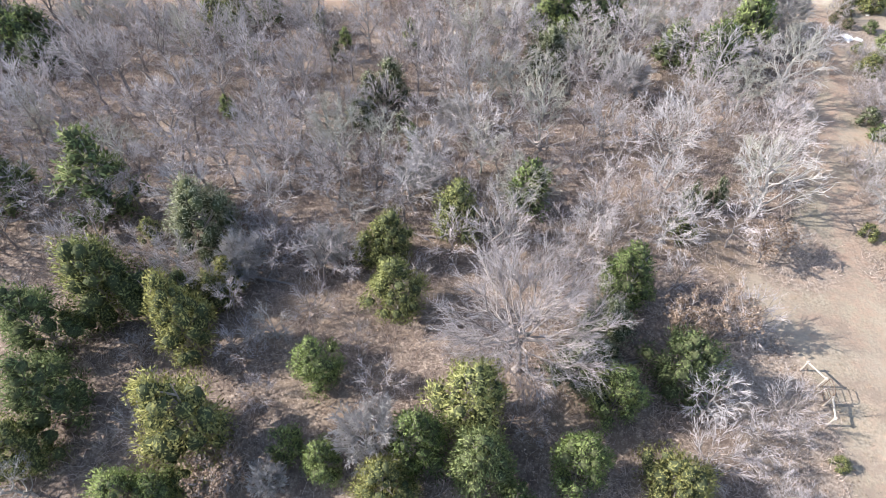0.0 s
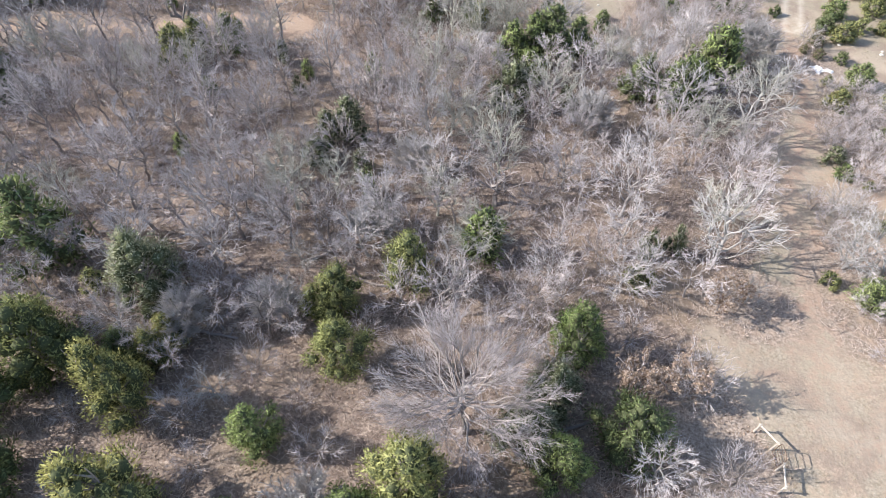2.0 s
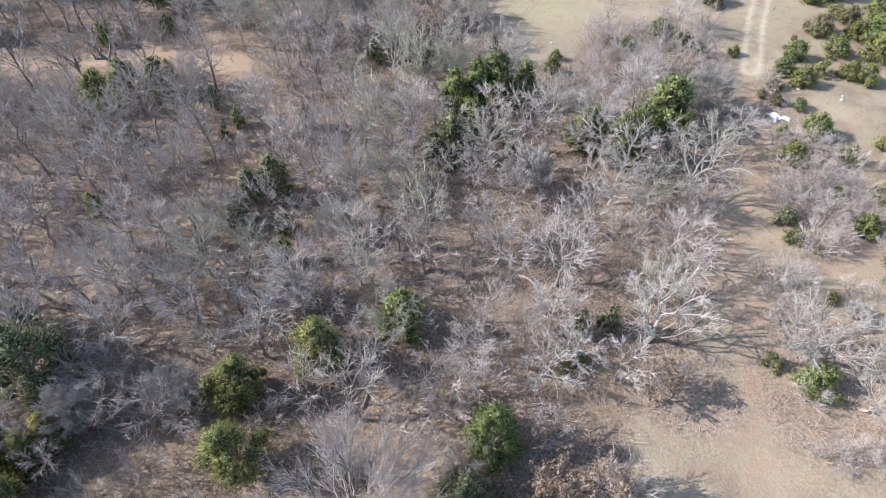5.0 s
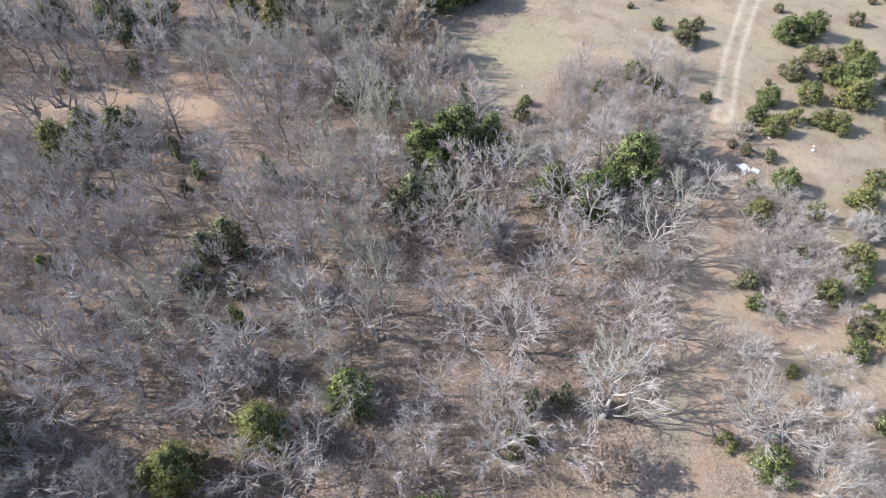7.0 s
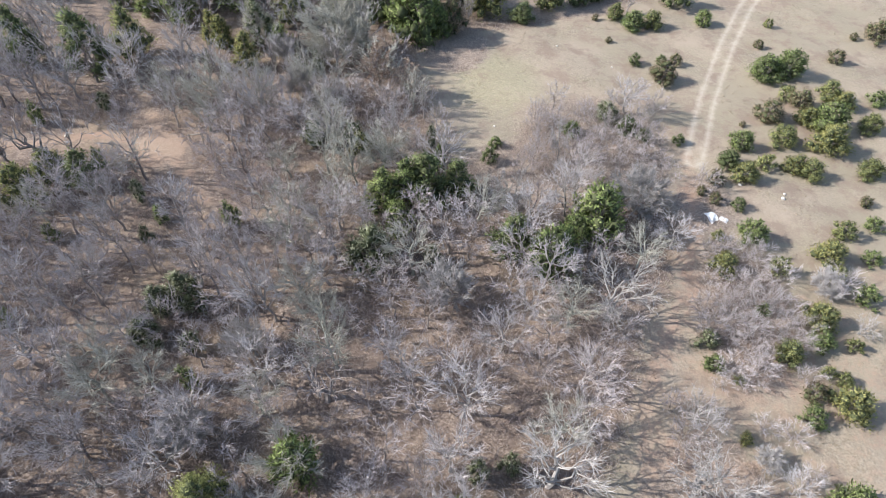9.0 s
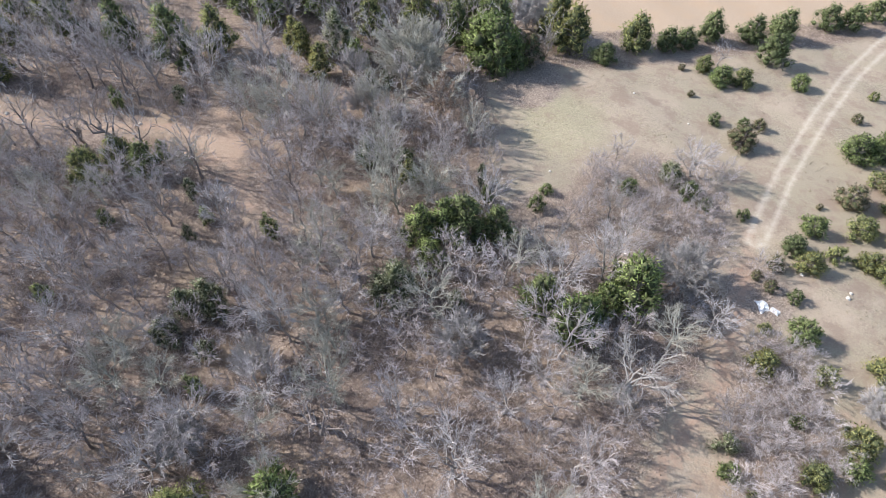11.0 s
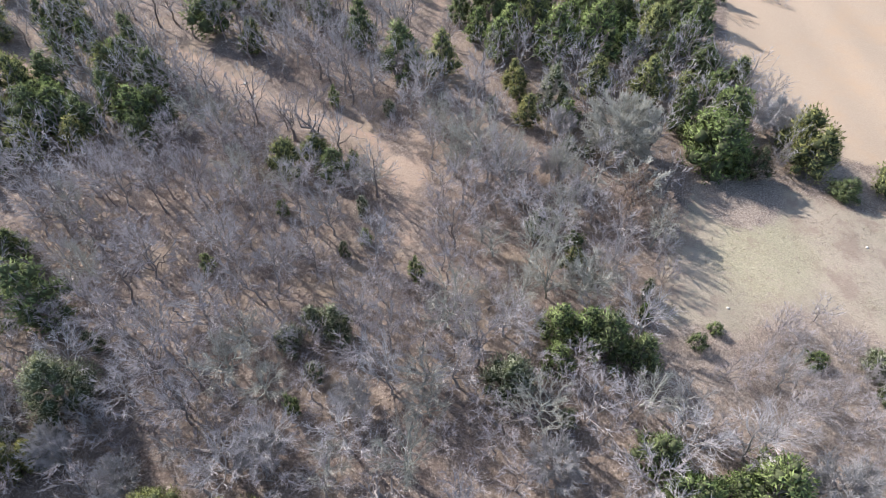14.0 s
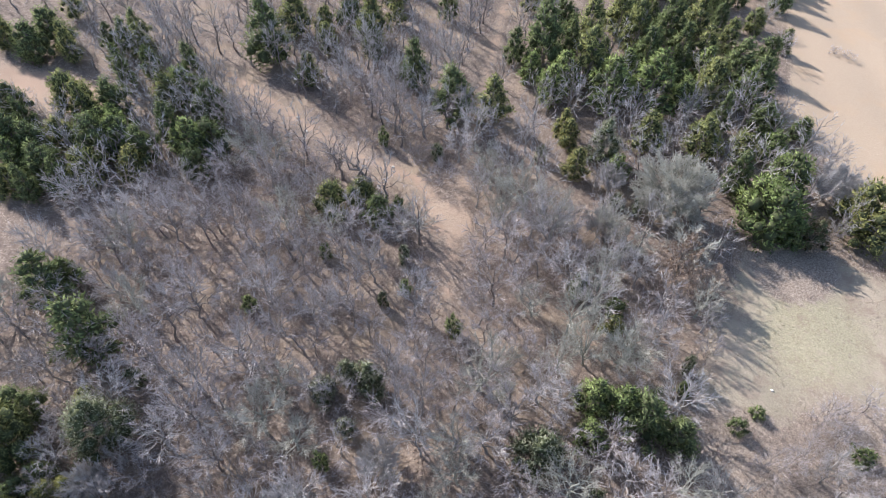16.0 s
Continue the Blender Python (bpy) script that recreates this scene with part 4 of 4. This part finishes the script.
bare(-12.5, 46.2, 8, 2.4, "tall")
bare(-13.9, 25.3, 4.5, 2, "dense")
bare(-13.3, 30.9, 6, 2.8, "pale")
bare(-18.3, 24.3, 5, 2.4, "pale")
bare(26.8, 70.4, 3, 1.8, "shrub")
bare(39.7, 126.0, 5, 2.2, "tall")
bare(43.9, 49.2, 2.1, 1.6, "shrub")
bare(40.9, 44.5, 2.4, 1.9, "shrub")
bare(41.2, 41.8, 2.5, 1.9, "shrub")
bare(46.1, 44.9, 1.5, 1.1, "shrub")
bare(41.2, 39.7, 2.3, 1.8, "shrub")
bare(38.6, 39.1, 1.5, 1.2, "shrub")
bare(46.1, 47.7, 1.5, 1.2, "shrub")
bare(42.1, 47.0, 1.8, 1.4, "shrub")
bare(50.5, 48.8, 2.4, 1.8, "dense")
bare(39.9, 33.0, 1.7, 1.3, "dense")
bare(51.8, 44.2, 2.4, 1.5, "white")
bare(41.0, 30.8, 2.9, 1.8, "pale")
bare(35.3, 36.3, 4.5, 1.8, "white")
bare(-3.3, 83.7, 3.9, 2.4, "dense")
bare(9.0, 78.2, 6.6, 3.5, "mossy")
bare(9.8, 74.7, 4.1, 1.9, "oak")
bare(17.6, 91.4, 3.3, 1.7, "oak")
bare(16.5, 100.4, 5.3, 3.3, "dense")
bare(4.4, 73.1, 4.9, 2.5, "pale")
bare(10.2, 64.0, 6.4, 3.6, "mossy")
bare(1.1, 41.9, 3.7, 2.1, "dense")
bare(-1.8, 34.2, 3.5, 2.4, "dense")
bare(-8.3, 26.8, 3.3, 2.2, "dense")
bare(1.2, 68.4, 6.6, 3.3, "pale")
bare(-0.2, 76.3, 4.2, 2.5, "dense")
bare(-7.9, 72.8, 7.7, 4.0, "mossy")
bare(-13.5, 73.9, 5.6, 3.0, "mossy")
bare(-36.4, 43.3, 6.6, 3.3, "pale")
bare(-42.9, 39.2, 6.6, 3.3, "pale")
bare(-14.1, 25.1, 2.8, 1.8, "dense")
bare(-9.1, 33.2, 4.3, 2.3, "pale")
bare(8.0, 135.6, 1.2, 1.6, "shrub")
bare(5.8, 135.6, 1, 1.4, "shrub")


# ---- the rest of the wood, between the trees above ----
def fill_wood(count, gap, x0, x1, y0, y1, styles, open_land=False, size=1.0):
    n = 0
    for _ in range(count * 6):
        x, y = rng.uniform(x0, x1), rng.uniform(y0, y1)
        if n >= count:
            break
        if not open_land and (inside(x, y, MEADOW) > -0.8 or inside(x, y, TILLED) > -1.5 or to_line(x, y, YARD) < 3 or to_line(x, y, LANE) < 1.4 or to_line(x, y, FAR_YARD) < 6) or to_line(x, y, TRAIL) < 1.4:
            continue
        if any((x - a) ** 2 + (y - b) ** 2 < (gap + 0.45 * c) ** 2 for a, b, c in standing):
            continue
        style = styles[int(rng.integers(0, len(styles)))]
        s = size * rng.uniform(0.75, 1.1)
        if style == "far":
            far_tree(x, y, 8 * s, 3.1 * s)
        elif style in CEDAR_WORDS:
            cedar(x, y, size * rng.uniform(4.5, 7.5), size * rng.uniform(1.5, 2.4), style)
        else:
            h, r, _how = BARE_KINDS[style][0]
            bare(x, y, h * s * 0.85, r * s, style)
        n += 1


fill_wood(26, 1.0, 26.5, 40, 62, 77, ["shrub", "shrub", "thin"], True, 0.75)
fill_wood(24, 0.8, 38.5, 47, 39, 54, ["shrub"], True, 0.8)
fill_wood(16, 0.7, 32.8, 43, 21, 37, ["shrub"], True, 0.7)
fill_wood(5, 0.9, 17.5, 20.5, 7, 14, ["shrub"], True, 0.7)
fill_wood(20, 1.6, -32, 24, 28, 88, ["grey", "grey", "grey", "green"], False, 0.5)
fill_wood(14, 2.4, -30, 20, 8, 24, ["shrub", "thin"], False, 0.7)
fill_wood(115, 1.6, -40, 38, 24, 60, ["thin", "thin", "thin", "tall", "shrub", "pale", "mossy"])
fill_wood(60, 1.3, -40, 4, 22, 60, ["thin", "shrub", "thin"], False, 0.8)
fill_wood(60, 1.5, -30, 30, 50, 76, ["thin", "mossy", "tall", "pale", "shrub"])
fill_wood(60, 1.9, -28, 16, 90, 160, ["dark", "olive", "green", "dark", "dark", "thin"])
fill_wood(22, 1.3, -72, -46, 34, 62, ["dark", "dark", "olive", "green"])
fill_wood(14, 2.0, -100, -70, 20, 60, ["dark", "olive", "dark"])
fill_wood(16, 1.6, -60, -27, 78, 118, ["dark", "dark", "olive"])
fill_wood(140, 1.3, -66, 24, 50, 110, ["far"])
fill_wood(90, 1.3, -70, -28, 38, 66, ["far"])
fill_wood(210, 1.5, -112, -30, 40, 150, ["far"])
join_far_woods()


# ---- undergrowth, grass and litter ----
def noise_field(x, y):
    return np.sin(x * 0.7 + 1.1 * np.sin(y * 0.4)) * np.sin(y * 0.6 + 1.3 * np.sin(x * 0.35))


def undergrowth():
    g = np.random.default_rng(5)
    near, far = 21000, 6000
    x = np.concatenate([g.uniform(-42, 44, near), g.uniform(-85, 30, far)])
    y = np.concatenate([g.uniform(4, 80, near), g.uniform(60, 108, far)])
    n = near + far
    keep = (inside(x, y, MEADOW) < 1.0) & (inside(x, y, TILLED) < 0) & (to_line(x, y, YARD) > 2.2) & (to_line(x, y, LANE) > 1.0) & (to_line(x, y, TRAIL) > 1.2)
    for cx, cy, rx, ry in SCRUB:
        keep |= (np.hypot((x - cx) / rx, (y - cy) / ry) < 0.9) & (to_line(x, y, TRAIL) > 1.2)
    keep &= noise_field(x * 0.6, y * 0.6) + g.uniform(-0.8, 0.8, n) > -0.45
    x, y = x[keep], y[keep]
    st = Stems()
    k = 4
    bx, by = np.repeat(x, k) + g.normal(0, 0.2, len(x) * k), np.repeat(y, k) + g.normal(0, 0.2, len(x) * k)
    a = np.stack([bx, by, height(bx, by) - 0.03], 1)
    d = unit(g.normal(0, 0.6, (len(a), 3)) + [0, 0, 0.8])
    ln = np.repeat(g.uniform(0.35, 1.25, len(x)), k) * g.uniform(0.6, 1.2, len(a))
    b = a + d * ln[:, None]
    st.cones(a, b, 0.017, 2)
    u = g.uniform(0.3, 0.8, (len(a), 1))
    p = a * (1 - u) + b * u
    st.cones(p, p + unit(d + g.normal(0, 0.7, a.shape)) * ln[:, None] * 0.6, 0.013, 2)
    tagged(mesh_object("undergrowth", st.verts(), st.f, BRUSH), "thin bare brown undergrowth stems among the leaf litter", "undergrowth", kind="stuff")


def dry_grass():
    g = np.random.default_rng(6)
    n = 14000
    x, y = g.uniform(14, 85, n), g.uniform(5, 112, n)
    keep = (inside(x, y, MEADOW) > -0.5) & (to_line(x, y, TRACK) > 1.3) & (to_line(x, y, TRAIL) > 1.5)
    keep &= np.sin(x * 0.4) * np.sin(y * 0.33 + 1) + g.uniform(-0.8, 0.8, n) > 0.05
    x, y = x[keep], y[keep]
    k = 5
    bx, by = np.repeat(x, k) + g.normal(0, 0.09, len(x) * k), np.repeat(y, k) + g.normal(0, 0.09, len(x) * k)
    a = np.stack([bx, by, height(bx, by) - 0.02], 1)
    st = Stems()
    st.cones(a, a + unit(g.normal(0, 0.5, a.shape) + [0, 0, 0.8]) * g.uniform(0.12, 0.38, (len(a), 1)), 0.012, 2)
    tagged(mesh_object("dry_grass", st.verts(), st.f, STRAW), "tufts of short dry straw-coloured grass", "grass", kind="stuff")


def leaf_litter():
    g = np.random.default_rng(8)
    n = 52000
    x, y = g.uniform(-40, 40, n), g.uniform(4, 78, n)
    keep = (inside(x, y, MEADOW) < 1.5) & (to_line(x, y, YARD) > 2.0)
    keep &= noise_field(x, y) + g.uniform(-0.5, 0.5, n) > 0
    x, y = x[keep], y[keep]
    lv, lf = leaf_blades(g, np.stack([x, y, height(x, y) + 0.03], 1), 0.085)
    tagged(mesh_object("leaf_litter", lv, lf, DRY_LEAF), "curled tan fallen leaves strewn over the ground", "leaf litter", kind="stuff")


undergrowth()
leaf_litter()
dry_grass()


# ---- made things ----
def part(name, bm, mat, parent, label=""):
    me = bpy.data.meshes.new(name)
    bm.to_mesh(me)
    bm.free()
    me.materials.append(mat)
    ob = new(name, me)
    ob.parent = parent
    if label:
        ob["label"] = label
    return ob


def pole(name, a, b, r, mat, parent, k=10, label=""):
    """A round pole with worn, chamfered ends from a to b."""
    a, b = Vector(a), Vector(b)
    d = (b - a).normalized()
    u = d.orthogonal().normalized()
    w = d.cross(u)
    bm = bmesh.new()
    rings = []
    for at, s in ((0, 0.8), (r * 0.4, 1.03), ((b - a).length * 0.5, 0.97), ((b - a).length - r * 0.4, 1.0), ((b - a).length, 0.78)):
        rings.append([bm.verts.new(a + d * at + (u * math.cos(6.2832 * i / k) + w * math.sin(6.2832 * i / k)) * r * s) for i in range(k)])
    for lo, hi in zip(rings, rings[1:]):
        for i in range(k):
            bm.faces.new((lo[i], lo[(i + 1) % k], hi[(i + 1) % k], hi[i]))
    bm.faces.new(rings[0][::-1])
    bm.faces.new(rings[-1])
    return part(name, bm, mat, parent, label)


def on_ground(x, y, up=0.0):
    return Vector((x, y, float(height(x, y)) + up))


def fence_brace(x0, y0, x1, y1, tall):
    """Two stout posts joined by a rail near their tops."""
    brace = new("fence_brace")
    base = on_ground(x0, y0)
    brace.location = base
    a, b = on_ground(x0, y0) - base, on_ground(x1, y1) - base
    up = Vector((0, 0, 1))
    pole("post", a - up * 0.2, a + up * tall, 0.062, POST_WOOD, brace)
    pole("post", b - up * 0.2, b + up * tall, 0.062, POST_WOOD, brace)
    run = (b - a).normalized()
    pole("rail", a + up * (tall - 0.16) - run * 0.12, b + up * (tall - 0.14) + run * 0.12, 0.06, POST_WOOD, brace)
    return tagged(brace, "weathered pale wooden fence brace of two posts and a rail", "fence", group="fence braces by the gate")


def tube_gate(x0, y0, x1, y1, tall):
    gate = new("tubular_gate")
    base = on_ground(x0, y0)
    gate.location = base
    a, b = Vector((0, 0, 0.12)), on_ground(x1, y1) - base + Vector((0, 0, 0.12))
    up = Vector((0, 0, tall))
    run = (b - a)
    corner = 0.14
    rim = [a, a + up * (1 - corner / tall), a + up + run.normalized() * corner, b + up - run.normalized() * corner, b + up * (1 - corner / tall), b]
    for p, q in zip(rim, rim[1:]):
        pole("frame_tube", p, q, 0.024, GATE_STEEL, gate, 8)
    pole("frame_tube", a, b, 0.024, GATE_STEEL, gate, 8)
    for s in (0.2, 0.4, 0.6, 0.8):
        pole("bar", a + up * s, b + up * s, 0.018, GATE_STEEL, gate, 8)
    return tagged(gate, "brown steel tube gate with rounded corners and five bars", "gate")


fence_brace(22.8, 17.5, 23.45, 16.35, 1.25)
fence_brace(23.35, 15.1, 23.0, 13.8, 1.25)
tube_gate(23.47, 16.2, 23.37, 15.2, 1.45)
fence_brace(-10.6, 67.6, -9.4, 67.9, 1.3)


def crumpled(name, x, y, sx, sy, tall, turn, mat, seed, label, category):
    """A crumpled sheet lying in folds on the ground."""
    g = Vector((seed * 3.1, seed * 1.7, 0.4))
    bm = bmesh.new()
    bmesh.ops.create_grid(bm, x_segments=18, y_segments=14, size=0.5)
    for v in bm.verts:
        edge = max(abs(v.co.x), abs(v.co.y)) * 2
        wob = noise.noise(Vector((v.co.x * 2, v.co.y * 2, 0)) + g)
        fold = abs(noise.noise(v.co * 5 + g)) + 0.5 * abs(noise.noise(v.co * 11 + g))
        v.co = Vector((v.co.x * sx * (1 + 0.45 * wob), v.co.y * sy * (1 + 0.45 * wob), 0.03 + tall * fold * (1.1 - 0.9 * edge ** 3)))
    under = bmesh.ops.extrude_face_region(bm, geom=bm.faces[:])
    bmesh.ops.translate(bm, vec=(0, 0, -0.02), verts=[e for e in under["geom"] if isinstance(e, bmesh.types.BMVert)])
    bmesh.ops.recalc_face_normals(bm, faces=bm.faces[:])
    ob = part(name, bm, mat, None)
    ob.matrix_basis = Matrix.Translation(on_ground(x, y)) @ pose(0, 0, 0, 0, 0, turn)
    return tagged(ob, label, category)


crumpled("plastic_sheet", 43.2, 57.6, 0.9, 1.2, 0.4, 20, WHITE_SHEET, 1, "crumpled white plastic sheet lying in a heap", "rubbish")
crumpled("plastic_sheet", 44.2, 57.3, 0.8, 0.6, 0.3, -30, WHITE_SHEET, 2, "smaller crumpled white plastic sheet beside the heap", "rubbish")


def stone(x, y, r, seed):
    bm = bmesh.new()
    bmesh.ops.create_icosphere(bm, subdivisions=2, radius=r)
    for v in bm.verts:
        v.co *= 1 + 0.35 * noise.noise(v.co / r * 1.3 + Vector((seed, 0, 0)))
        v.co.z *= 0.6
    ob = part("stone", bm, STONE, None)
    ob.location = on_ground(x, y, r * 0.25)
    tagged(ob, "small pale stone lying on the dry turf", "stone", group="stones on the turf")


for i, (sx_, sy_, sr_) in enumerate([(51.2, 60.3, 0.22), (51.6, 61.0, 0.15), (47.4, 62.3, 0.2), (31.5, 88.5, 0.16), (16.8, 68.6, 0.15), (22.4, 71.5, 0.15), (38, 84, 0.14), (-24.5, 68.5, 0.2), (-40, 66.5, 0.25), (-37, 65.4, 0.2)]):
    stone(sx_, sy_, sr_, i)


def log(x, y, length, r, turn, seed):
    """A fallen, slightly crooked trunk with stubs of its limbs."""
    g = np.random.default_rng(seed)
    thing = new("fallen_log")
    thing.matrix_basis = Matrix.Translation(on_ground(x, y, r * 0.7)) @ pose(0, 0, 0, 0, 0, turn)
    st, ends = Stems(), Stems()
    pts, dirs = wander(g, np.zeros(3), np.array([1.0, 0, 0]), length, 6, 0.12, 0)
    pts[:, 2] *= 0.2
    rr = r * np.linspace(1, 0.45, 7)
    st.sweep(pts, rr, 7)
    mesh_object("trunk", st.verts(), st.f, BARK["tall"], thing)
    for k in (2, 3, 5):
        e = Stems()
        e.cones(pts[k], pts[k] + unit(np.array([0.7, g.uniform(-1, 1), g.uniform(0.1, 0.7)])) * g.uniform(0.6, 1.6), r * 0.4)
        mesh_object("limb", e.verts(), e.f, BARK["tall"], thing)
    tagged(thing, "fallen grey-brown log with broken limbs on the litter", "log", group="fallen logs")


log(-6.5, 31.5, 5, 0.16, 20, 1)
log(-3.0, 30.0, 4, 0.14, -35, 2)
log(-14.5, 25.0, 4, 0.15, 10, 3)
log(9.0, 17.0, 4.5, 0.16, 25, 4)
log(12.0, 47.5, 4, 0.13, 170, 5)
log(4.0, 26.0, 3.5, 0.12, 60, 6)
